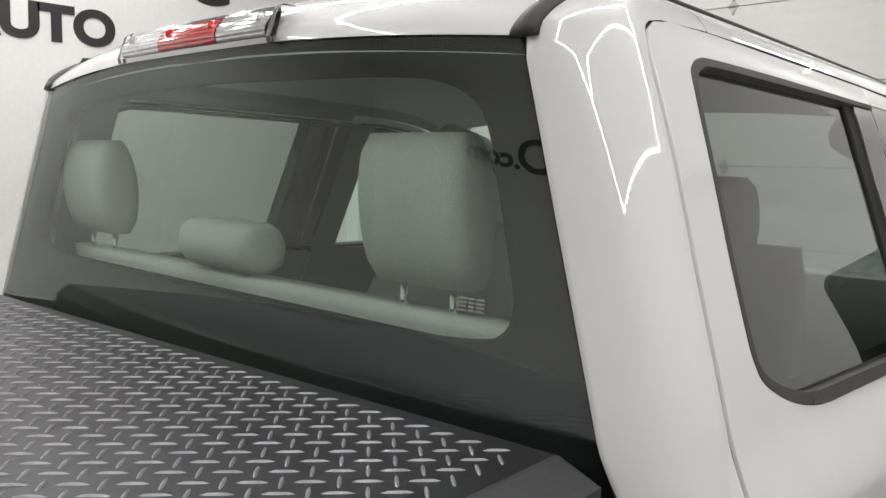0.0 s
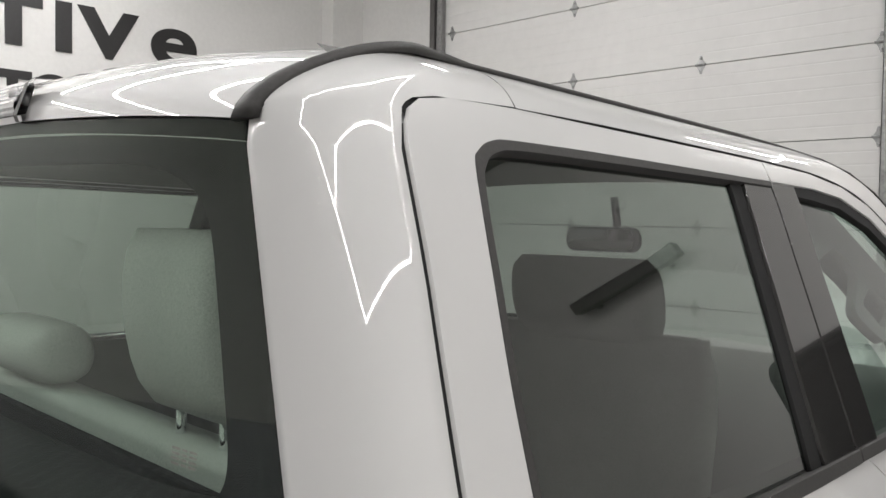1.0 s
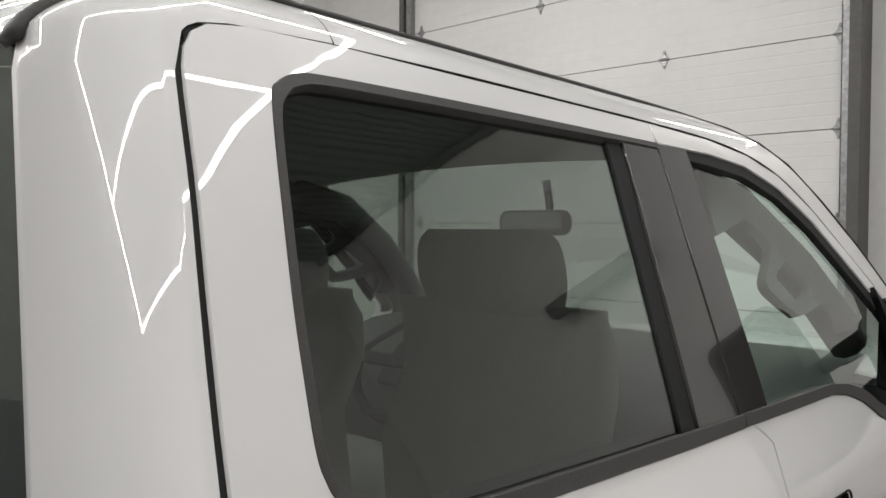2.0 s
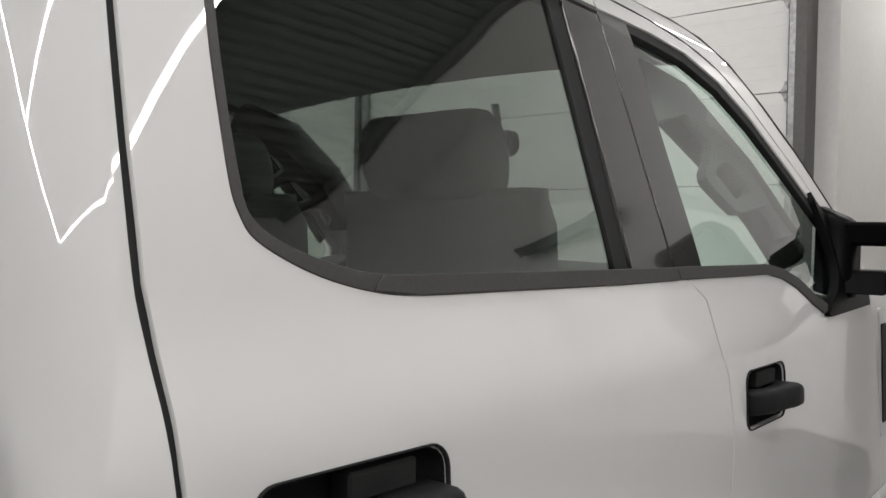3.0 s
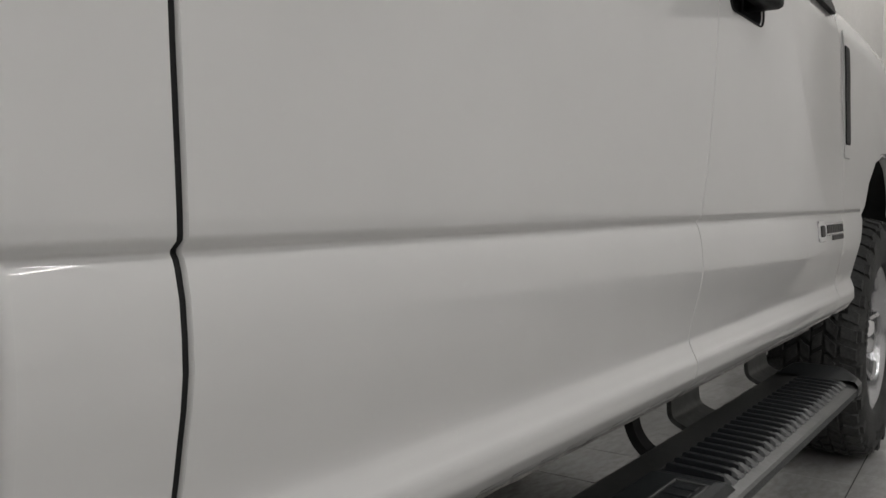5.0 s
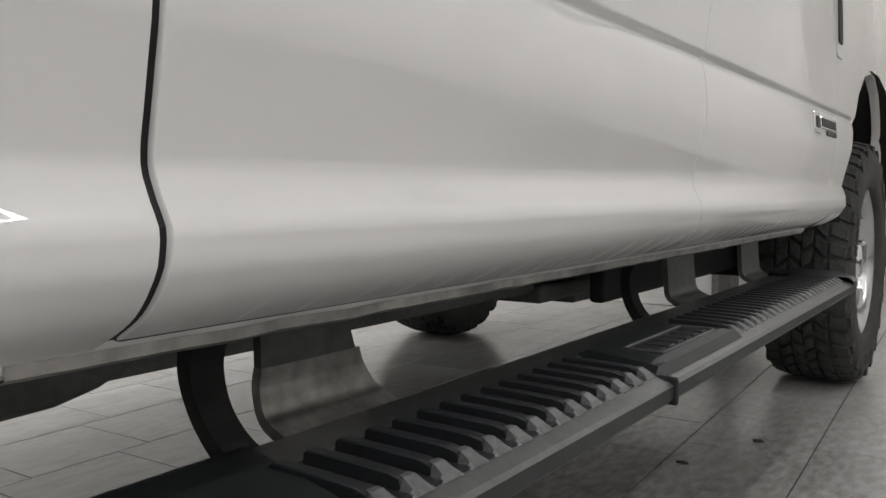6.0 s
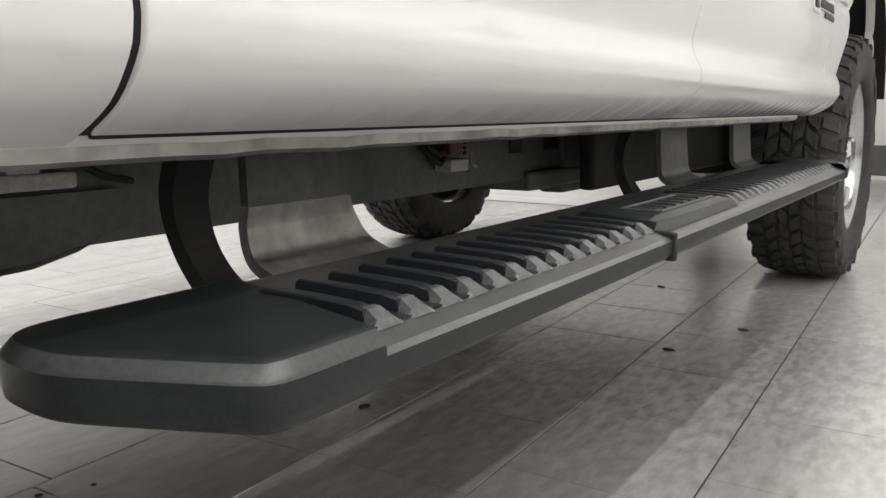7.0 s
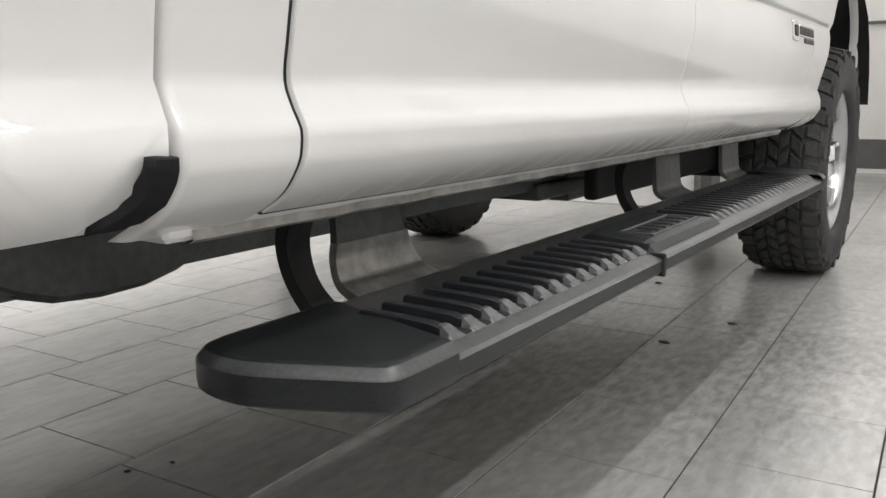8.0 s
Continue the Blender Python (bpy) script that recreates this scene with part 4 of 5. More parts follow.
for x in (-0.07, 0.07, -0.21, 0.212):
    bm = bmesh.new()
    bmesh.ops.create_uvsphere(bm, u_segments=12, v_segments=8, radius=0.0095, matrix=Matrix.Translation(roof_back(x, 1.945, 0.012)))
    part("bulb_boss", bm, RED_LENS if abs(x) < 0.1 else CLEAR_LENS, lamp, smooth=True)

# ---- windscreen and nose
bm = bmesh.new()
base = [Vector((0.86 * u, 2.42 + 0.32 * (1 - u * u), 1.40 + 0.02 * (1 - u * u))) for u in [-1 + k / 14 for k in range(29)]]
for o in (0, 0.006):
    loft(bm, [[a.lerp(b, j / 8) + Vector((0, 0.03 * math.sin(math.pi * j / 8) - o, 0)) for a, b in zip(header, base)] for j in range(9)])
part("windscreen", bm, SCREEN, cab, "clear windscreen", smooth=True)
bm = bmesh.new()
rows = []
for y, z, w in ((2.44, 1.37, 0.90), (2.60, 1.375, 0.92), (3.0, 1.365, 0.93), (3.5, 1.33, 0.92), (3.85, 1.27, 0.88), (3.95, 1.18, 0.86), (3.96, 0.62, 0.86)):
    rows.append([Vector((w * u, y + 0.1 * (1 - u * u) * (1 if y < 3 else 0.6), z + 0.03 * (1 - u * u))) for u in [-1 + k / 10 for k in range(21)]])
loft(bm, rows)
bmesh.ops.reverse_faces(bm, faces=bm.faces)
part("bonnet", bm, PAINT, truck, "white bonnet", smooth=True)
ARCH = [(2.682, 0.575), (2.70, 0.66), (2.735, 0.77), (2.785, 0.87), (2.86, 0.96), (2.97, 1.025), (3.10, 1.05), (3.25, 1.05), (3.40, 1.02), (3.52, 0.96), (3.60, 0.87), (3.66, 0.75), (3.69, 0.62)]
ARCH = [(2.682 + (y - 2.682) * 1.17, z) for y, z in ARCH]
fender_outline = [(2.47, 0.575)] + list(ARCH) + [(3.90, 0.62), (3.92, 1.26), (3.6, 1.36), (2.6, 1.40), (2.46, 1.40)] + [(y + G, z) for y, z in A_GAP[1:]]
for mirror in (False, True):
    fe = part("front_wing", new_sheet(fender_outline, mirror=mirror, rim=0.03, col=0.08), PAINT, truck, "white front wing", smooth=True)
    bm = bmesh.new()
    loft(bm, [[Vector((x, y, z + 0.01)) for y, z in ARCH] for x in (0.99, 0.90, 0.60)])
    loft(bm, [[Vector((0.62, y, z)), Vector((0.62, 3.28, 0.5))] for y, z in ARCH])
    if mirror:
        bmesh.ops.scale(bm, vec=(-1, 1, 1), verts=bm.verts)
    part("arch_liner", bm, UNDER_DARK, fe, "black wheel arch liner", smooth=True)
    if not mirror:
        # vertical wing vent
        bm = new_sheet(rounded(2.496, 2.578, 1.020, 1.345, 0.012), off=0.004, rim=0.01)
        part("vent_surround", bm, PAINT, fe, "white wing vent surround", smooth=True)
        part("vent", new_sheet(rounded(2.502, 2.562, 1.055, 1.305, 0.01), off=0.007, rim=0.006), MIRROR_BLACK, fe, "black wing vent", smooth=True)
# door badge
badge = new("door_badge")
badge.parent = truck
badge["label"] = "small chrome badge with a dark bar"
part("badge_block", new_sheet(rounded(2.205, 2.275, 0.812, 0.862, 0.008), off=0.004, rim=0.006), CHROME, badge)
part("badge_mark", new_sheet(rounded(2.222, 2.258, 0.824, 0.850, 0.006), off=0.006, rim=0.003), GREY_PLASTIC, badge)
part("badge_bar", new_sheet(rounded(2.285, 2.49, 0.826, 0.855, 0.006), off=0.003, rim=0.005), CHROME, badge)
for k in range(9):
    y = 2.293 + 0.021 * k
    part("badge_mark", new_sheet(rounded(y, y + 0.014, 0.831, 0.850, 0.002, 2), off=0.005, rim=0.003, step=0.02), GREY_PLASTIC, badge)
part("badge_bar", new_sheet(rounded(2.36, 2.49, 0.812, 0.822, 0.003), off=0.003, rim=0.004), GREY_PLASTIC, badge)

# ---- towing mirror
mir = new("door_mirror")
mir.parent = truck
mir["label"] = "black telescopic towing mirror on two arms"
part("sail_panel", new_sheet([(1.955, 1.366), (1.99, 1.362), (2.36, 1.364), (2.362, 1.384), (2.30, 1.418), (2.20, 1.492), (2.10, 1.568), (2.06, 1.600), (2.03, 1.63), (2.045, 1.55), (2.05, 1.47), (2.03, 1.41)], off=0.012, rim=0.02), MIRROR_BLACK, mir, "black mirror sail panel", smooth=True)
bm = bmesh.new()
rows = []
for x, y0, y1, z0, z1 in ((0.93, 2.08, 2.20, 1.40, 1.60), (0.985, 2.09, 2.22, 1.385, 1.575), (1.01, 2.11, 2.20, 1.39, 1.56)):
    rows.append([Vector((x, a, b)) for a, b in rounded(y0, y1, z0, z1, 0.03)])
loft(bm, rows, close_u=True, caps=True)
part("mount", bm, MIRROR_BLACK, mir, smooth=True)
for z, t in ((1.535, 0.028), (1.425, 0.026)):
    bm = bmesh.new()
    box(bm, 0.95, 1.09, 2.10, 2.20, z - t, z + t, bevel=0.008)
    part("arm", bm, MIRROR_BLACK, mir, smooth=False)
    bm = bmesh.new()
    box(bm, 1.06, 1.20, 2.115, 2.185, z - t * 0.78, z + t * 0.78, bevel=0.006)
    part("arm_slide", bm, MIRROR_BLACK, mir)
bm = bmesh.new()
rows = []
for y, s in ((2.05, 0.92), (2.06, 0.98), (2.10, 1.0), (2.18, 0.96), (2.25, 0.8), (2.29, 0.5)):
    rows.append([Vector((1.285 + (a - 1.285) * s, y, 1.545 + (b - 1.545) * s)) for a, b in rounded(1.135, 1.435, 1.34, 1.75, 0.05)])
loft(bm, rows, close_u=True, caps=True)
part("mirror_housing", bm, MIRROR_BLACK, mir, "black mirror housing", smooth=True)
for z0, z1 in ((1.475, 1.725), (1.36, 1.455)):
    bm = bmesh.new()
    rows = [[Vector((a, y, b)) for a, b in rounded(1.155, 1.415, z0, z1, 0.03)] for y in (2.052, 2.046)]
    loft(bm, rows, close_u=True, caps=True)
    part("mirror_glass", bm, MIRROR_GLASS, mir, "dark mirror glass")

# ---- cab floor, firewall, back panel
bm = bmesh.new()
box(bm, -0.90, 0.90, 0.34, 2.45, 0.605, 0.64)
part("cab_floor", bm, UNDER_DARK, cab, "black underside of the cab floor")
for s in (1, -1):
    bm = bmesh.new()
    box(bm, s * 0.93 - 0.035, s * 0.93 + 0.012, 0.345, 2.46, 0.566, 0.60, bevel=0.004, seg=1)
    part("sill", bm, PAINT, cab, "white sill flange under the doors")
    # black strip paints the shade of the gap between door bottom and sill
    part("sill_seal", new_box(s * 0.935 - 0.02, s * 0.935 + 0.0125, 0.44, 2.45, 0.5785, 0.584, bevel=0.001, seg=1), RUBBER, cab, "black strip standing in for the shaded gap under the doors")
bm = bmesh.new()
loft(bm, [[Vector((x, 0.37 + 0.042 * k, z + 0.0018 * noise.noise(Vector((k * 0.9, x, 3)))))  for x, z in ((0.9435, 0.5745), (0.9435, 0.566), (0.936, 0.5625), (0.930, 0.564), (0.930, 0.5745))] for k in range(50)])
part("pinch_weld", bm, STEEL, cab, "scuffed metal sill seam")
part("back_panel", new_box(-0.89, 0.89, 0.330, 0.36, 0.60, 1.33, bevel=0.006), PAINT, cab)
bm = bmesh.new()
loft(bm, [[Vector((x, 2.44, z)) for x in (-0.9, 0.9)] for z in (0.62, 1.36)])
part("firewall", bm, CABIN, cab)

# ---- seats
def seat_block(bm, sections):
    """Lofts rounded sections (x0, x1, y0, y1, z) into a padded block."""
    rows = []
    for x0, x1, y0, y1, z in sections:
        cx, cy, hx, hy = (x0 + x1) / 2, (y0 + y1) / 2, (x1 - x0) / 2, (y1 - y0) / 2
        row = []
        for k in range(28):
            a = 2 * math.pi * k / 28
            c, s = math.cos(a), math.sin(a)
            row.append(Vector((cx + hx * abs(c) ** 0.35 * (1 if c > 0 else -1), cy + hy * abs(s) ** 0.5 * (1 if s > 0 else -1), z)))
        rows.append(row)
    loft(bm, rows, close_u=True, caps=True)


def headrest(parent, x, y, z0, w, h, d, lean=0.03):
    bm = bmesh.new()
    n = 9
    sec = []
    for k in range(n):
        f = k / (n - 1)
        g = math.sin(math.pi * min(max(f, 0.02), 0.98)) ** 0.28
        sec.append((x - w / 2 * (0.90 + 0.10 * g) * (0.93 if k in (0, n - 1) else 1), x + w / 2 * (0.90 + 0.10 * g) * (0.93 if k in (0, n - 1) else 1), y - d / 2 * g - lean * f, y + d / 2 * g - lean * f, z0 + h * f))
    seat_block(bm, sec)
    hr = part("headrest", bm, SEAT, parent, "padded grey headrest", smooth=True)
    for s in (-0.055, 0.055):
        bm = bmesh.new()
        sweep(bm, [(x + s, y, z0 - 0.085), (x + s, y, z0 + 0.02)], 0.0065, 10)
        part("headrest_post", bm, CHROME, parent, "bright steel headrest post", smooth=True)
        bm = bmesh.new()
        bmesh.ops.create_cone(bm, cap_ends=True, segments=16, radius1=0.018, radius2=0.014, depth=0.012, matrix=Matrix.Translation((x + s, y, z0 - 0.08)))
        part("post_collar", bm, CABIN, parent, smooth=True)


def seat(name, label, x0, x1, y_back, y_front, top):
    s = new(name)
    s.parent = truck
    s["label"] = label
    bm = bmesh.new()
    seat_block(bm, [(x0 + 0.01, x1 - 0.01, y_back + 0.05, y_front, 0.92), (x0, x1, y_back + 0.04, y_front + 0.02, 0.97), (x0, x1, y_back + 0.04, y_front + 0.02, 1.05), (x0 + 0.02, x1 - 0.02, y_back + 0.05, y_front, 1.09)])
    part("cushion", bm, SEAT, s, smooth=True)
    bm = bmesh.new()
    box(bm, x0 + 0.05, x1 - 0.05, y_back + 0.1, y_front - 0.03, 0.63, 0.93, bevel=0.02)
    part("base", bm, CABIN, s)
    bm = bmesh.new()
    h = top - 0.95
    seat_block(bm, [(x0 + 0.01, x1 - 0.01, y_back + 0.02 - 0.07 * f + 0.03 * f * f, y_back + 0.17 - 0.10 * f - 0.03 * (f > 0.95), 0.95 + h * f) for f in (0, 0.15, 0.35, 0.55, 0.75, 0.9, 0.97, 1.0)])
    part("backrest", bm, SEAT, s, smooth=True)
    return s


rear_bench = seat("rear_bench_seat", "grey cloth rear bench seat with three headrests", -0.76, 0.76, 0.42, 0.98, 1.532)
headrest(rear_bench, 0.46, 0.430, 1.570, 0.235, 0.212, 0.10, 0.02)
headrest(rear_bench, -0.62, 0.430, 1.570, 0.22, 0.205, 0.10, 0.02)
headrest(rear_bench, -0.095, 0.430, 1.540, 0.24, 0.088, 0.11, 0.005)
# added black sheet keeps the pale seat back dark through the rear window
part("seat_back_cover", new_box(-0.77, 0.77, 0.366, 0.378, 0.90, 1.515, bevel=0.004), SEAT_BACK_BLACK, rear_bench, "black sheet added to darken the rear face")
for x in (-0.36, 0.40):
    fs = seat("front_seat", "grey cloth front seat with a tall headrest", x - 0.29, x + 0.29, 1.30, 1.85, 1.60)
    headrest(fs, x, 1.31, 1.58, 0.35, 0.165, 0.13)
bm = bmesh.new()
rows = []
for y, z, w in ((2.05, 0.95, 0.86), (2.03, 1.10, 0.87), (2.04, 1.26, 0.87), (2.08, 1.36, 0.87), (2.14, 1.415, 0.86), (2.3, 1.435, 0.84), (2.42, 1.43, 0.82)):
    rows.append([Vector((w * u, y - 0.05 * math.exp(-((u + 0.42) / 0.3) ** 2), z + 0.02 * math.exp(-((u + 0.42) / 0.3) ** 2))) for u in [-1 + k / 12 for k in range(25)]])
loft(bm, rows)
bmesh.ops.reverse_faces(bm, faces=bm.faces)
part("dashboard", bm, CABIN, truck, "dark grey dashboard", smooth=True)
wheel = new("steering_wheel")
wheel.parent = truck
wheel["label"] = "black steering wheel"
bm = bmesh.new()
tilt = Matrix.Translation((-0.40, 1.93, 1.33)) @ Matrix.Rotation(radians(65), 4, "X")
loft(bm, [[tilt @ Vector(((0.185 + 0.016 * math.cos(b)) * math.cos(a), (0.185 + 0.016 * math.cos(b)) * math.sin(a), 0.016 * math.sin(b))) for b in [2 * math.pi * j / 10 for j in range(10)]] for a in [2 * math.pi * k / 40 for k in range(40)]], close_u=True, close_v=True)
part("rim", bm, BLACK_PLASTIC, wheel, smooth=True)
bm = bmesh.new()
box(bm, -0.17, 0.17, -0.02, 0.02, -0.012, 0.01, bevel=0.006, m=tilt)
box(bm, -0.07, 0.07, -0.08, 0.06, -0.02, 0.02, bevel=0.012, m=tilt)
part("hub", bm, BLACK_PLASTIC, wheel)
rv = new("interior_mirror")
rv.parent = truck
rv["label"] = "black interior rear-view mirror under the roof"
bm = bmesh.new()
loft(bm, [[Vector((a, y, b)) for a, b in rounded(-0.125 * s, 0.125 * s, 1.775 - 0.036 * s, 1.775 + 0.036 * s, 0.03 * s)] for y, s in ((1.90, 0.96), (1.905, 1.0), (1.925, 1.0), (1.945, 0.7))], close_u=True, caps=True)
part("housing", bm, BLACK_PLASTIC, rv, smooth=True)
bm = bmesh.new()
loft(bm, [[Vector((a, y, b)) for a, b in rounded(-0.115, 0.115, 1.745, 1.805, 0.026)] for y in (1.8985, 1.897)], close_u=True, caps=True)
part("mirror_glass", bm, CHROME, rv)
bm = bmesh.new()
sweep(bm, [(0, 1.94, 1.78), (0, 1.98, 1.82), (0, 1.96, 1.90)], 0.012, 8)
part("stem", bm, BLACK_PLASTIC, rv, smooth=True)
# screen pillar trims with their grab handles
WARP[0] = False
TRIM = [(1.644, 1.784), (1.80, 1.818), (1.87, 1.785), (1.897, 1.758), (1.85, 1.72), (1.807, 1.690), (1.803, 1.676), (1.813, 1.664), (1.87, 1.63), (1.914, 1.608), (1.96, 1.608), (2.109, 1.627), (2.15, 1.612), (2.168, 1.594), (2.158, 1.552), (2.30, 1.56), (2.12, 1.735), (1.86, 1.895), (1.66, 1.92)]
HOLE = [(1.864, 1.689), (1.875, 1.70), (1.899, 1.709), (1.935, 1.722), (1.956, 1.722), (2.045, 1.672), (2.045, 1.660), (2.025, 1.652), (1.951, 1.635), (1.928, 1.639)]


def trim_surface(y, z):
    return Vector((1.406 - 0.36 * z, y, z))


for mirror in (False, True):
    part("screen_pillar_trim", new_sheet(TRIM, [HOLE], surf=trim_surface, rim=0.022, mirror=mirror), CABIN, truck, "grey pillar trim with a moulded grab handle", smooth=True)
    bm = bmesh.new()
    s = -1 if mirror else 1
    sweep(bm, [(s * 0.66, 1.66, 1.90), (s * 0.675, 1.86, 1.86), (s * 0.71, 2.06, 1.745), (s * 0.765, 2.24, 1.60), (s * 0.80, 2.34, 1.50)], [0.05, 0.05, 0.045, 0.045, 0.05], 10)
    part("screen_pillar_trim", bm, CABIN, truck, "grey inner screen pillar", smooth=True)
WARP[0] = True

# ---- load bed
def bed_side(y, z, off=0.0):
    return side(max(y, 0.3), z, off) if z < 1.40 else Vector((SIDE(1.40) + plan(0.3) + off, y, z))


bed = new("load_bed")
bed.parent = truck
bed["label"] = "white load bed"
REAR_ARCH = [(-0.40, 0.59), (-0.42, 0.70), (-0.47, 0.83), (-0.56, 0.95), (-0.70, 1.02), (-0.86, 1.04), (-1.02, 1.02), (-1.16, 0.95), (-1.25, 0.83), (-1.30, 0.70), (-1.32, 0.59)]
for mirror in (False, True):
    outline = [(0.305, 0.590), (0.308, 0.66), (0.308, 0.75), (0.301, 0.92), (0.297, 1.40), (-2.15, 1.40), (-2.15, 0.60)] + list(reversed(REAR_ARCH)) + [(0.0, 0.586), (0.20, 0.586)]
    bm = bmesh.new()

    def bed_surface(y, z):
        p = side(max(y, 0.2), z)
        p.y = y
        return p
    sheet(bm, outline, surf=bed_surface, mirror=mirror, col=0.12, rim=0.02)
    part("bed_side", bm, PAINT, bed, smooth=True)
    if not mirror:
        # black guard on the lower front corner
        guard = [(0.310, 0.637), (0.311, 0.620), (0.309, 0.604), (0.300, 0.5925), (0.285, 0.589), (0.262, 0.5875), (0.262, 0.590), (0.276, 0.597), (0.287, 0.608), (0.291, 0.622), (0.292, 0.637)]
        part("corner_guard", new_sheet(guard, off=0.004, rim=0.012, step=0.01), BLACK_PLASTIC, bed, "black plastic corner guard", smooth=True)
bm = bmesh.new()
box(bm, -0.93, 0.93, 0.245, 0.275, 0.62, 1.385)
part("front_wall", bm, PAINT, bed)
bm = bmesh.new()
box(bm, -0.92, 0.92, -2.12, 0.25, 0.86, 0.90)
box(bm, -0.95, 0.95, -2.15, 0.30, 0.615, 0.63)
part("bed_floor", bm, UNDER_DARK, bed)
bm = bmesh.new()
box(bm, -0.94, 0.94, -2.18, -2.12, 0.70, 1.38, bevel=0.01)
part("tailgate", bm, PAINT, bed)

WARP[0] = False
# ---- tread-plate cover box lying over the bed
LID_Z, LID_Y0, LID_Y1, LID_X = 1.500, -1.55, 0.224, 0.895
chest = thing("bed_cover", "black diamond tread-plate cover box over the truck bed", "bed cover", at=(0, -0.2, 0.90))
chest.rotation_euler = (0, 0, radians(3.2))


def chest_pt(x, y, z):
    return Vector((x, y + 0.2, z - 0.90))


bm = bmesh.new()
loft(bm, [[chest_pt(x, y, z) for x, y in ((-w, a), (w, a), (w, b), (-w, b))] for z, w, a, b in ((0.90, LID_X - 0.12, LID_Y0 + 0.05, LID_Y1 - 0.05), (LID_Z - 0.075, LID_X - 0.12, LID_Y0 + 0.05, LID_Y1 - 0.05), (LID_Z - 0.07, LID_X - 0.02, LID_Y0 + 0.02, LID_Y1 - 0.02))], close_u=True)
part("body", bm, TREAD, chest)
bm = bmesh.new()
e = 0.045
loft(bm, [[chest_pt(x, y, z) for x, y in ((-w, a), (w, a), (w, b), (-w, b))] for z, w, a, b in ((LID_Z - 0.075, LID_X, LID_Y0, LID_Y1), (LID_Z - 0.03, LID_X, LID_Y0, LID_Y1), (LID_Z - 0.002, LID_X - e + 0.002, LID_Y0 + e, LID_Y1 - 0.016), (LID_Z, LID_X - e, LID_Y0 + e + 0.003, LID_Y1 - 0.02))], close_u=True, caps=True)
lid = part("lid", bm, TREAD, chest, "black tread-plate lid with a folded edge")
lug_shape = [(-0.5, 0, 0), (-0.36, 0.055, 0), (0, 0.075, 0), (0.36, 0.055, 0), (0.5, 0, 0), (0.36, -0.055, 0), (0, -0.075, 0), (-0.36, -0.055, 0)]
verts, faces = [], []
pitch, length = 0.0275, 0.032
half = math.sqrt(0.5)
for i in range(-85, 43):
    for j in range(-85, 43):
        cx, cy = (i - j) * pitch * half, -0.2 + (i + j) * pitch * half
        if abs(cx) > LID_X - e - 0.018 or cy < LID_Y0 + e + 0.018 or cy > LID_Y1 - 0.038:
            continue
        a = math.pi / 4 if (i + j) % 2 else -math.pi / 4
        ll = length
        n0 = len(verts)
        for x, y, z in lug_shape:
            px, py = x * ll, y * ll
            p = chest_pt(cx + px * math.cos(a) - py * math.sin(a), cy + px * math.sin(a) + py * math.cos(a), LID_Z + 0.0002)
            verts.append(p)
        for x, y in ((-0.28, 0), (0, 0.035), (0.28, 0), (0, -0.035)):
            px, py = x * ll, y * ll
            verts.append(chest_pt(cx + px * math.cos(a) - py * math.sin(a), cy + px * math.sin(a) + py * math.cos(a), LID_Z + 0.0022))
        t = n0 + 8
        faces += [(n0, t, n0 + 1), (n0 + 1, t, t + 1), (n0 + 1, t + 1, n0 + 2), (n0 + 2, t + 1, n0 + 3), (n0 + 3, t + 1, t + 2), (n0 + 3, t + 2, n0 + 4)]
        faces += [(n0 + 4, t + 2, n0 + 5), (n0 + 5, t + 2, t + 3), (n0 + 5, t + 3, n0 + 6), (n0 + 6, t + 3, n0 + 7), (n0 + 7, t + 3, t), (n0 + 7, t, n0), (t, t + 3, t + 2, t + 1)]
me = bpy.data.meshes.new("tread_lugs")
me.from_pydata(verts, [], [tuple(reversed(f)) for f in faces])
me.materials.append(TREAD_LUG)
lugs = new("tread_pattern", me)
lugs.parent = lid
tagged(lugs, "raised worn diamond lugs", kind="stuff")

# ---- running board
WARP[0] = True
board = new("running_board")
board.parent = truck
board["label"] = "charcoal ribbed running board on steel brackets"
SZ = 0.462
XI, XO = 0.885, 1.086
prof = [(XI, SZ - 0.036), (XI, SZ - 0.007), (XI + 0.003, SZ - 0.004), (0.945, SZ - 0.004), (0.949, SZ - 0.008), (1.060, SZ - 0.008), (1.064, SZ - 0.0075), (1.081, SZ - 0.0125), (XO, SZ - 0.016), (XO, SZ - 0.031), (1.080, SZ - 0.037), (0.90, SZ - 0.038)]
bm = bmesh.new()
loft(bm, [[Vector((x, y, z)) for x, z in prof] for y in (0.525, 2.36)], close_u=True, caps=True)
extrusion = part("extrusion", bm, STEP_EDGE, board, "grey step extrusion, darker on its side and underside")
# faces turned outward or down get the darker material
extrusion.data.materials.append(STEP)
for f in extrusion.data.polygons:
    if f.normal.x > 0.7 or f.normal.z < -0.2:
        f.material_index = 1


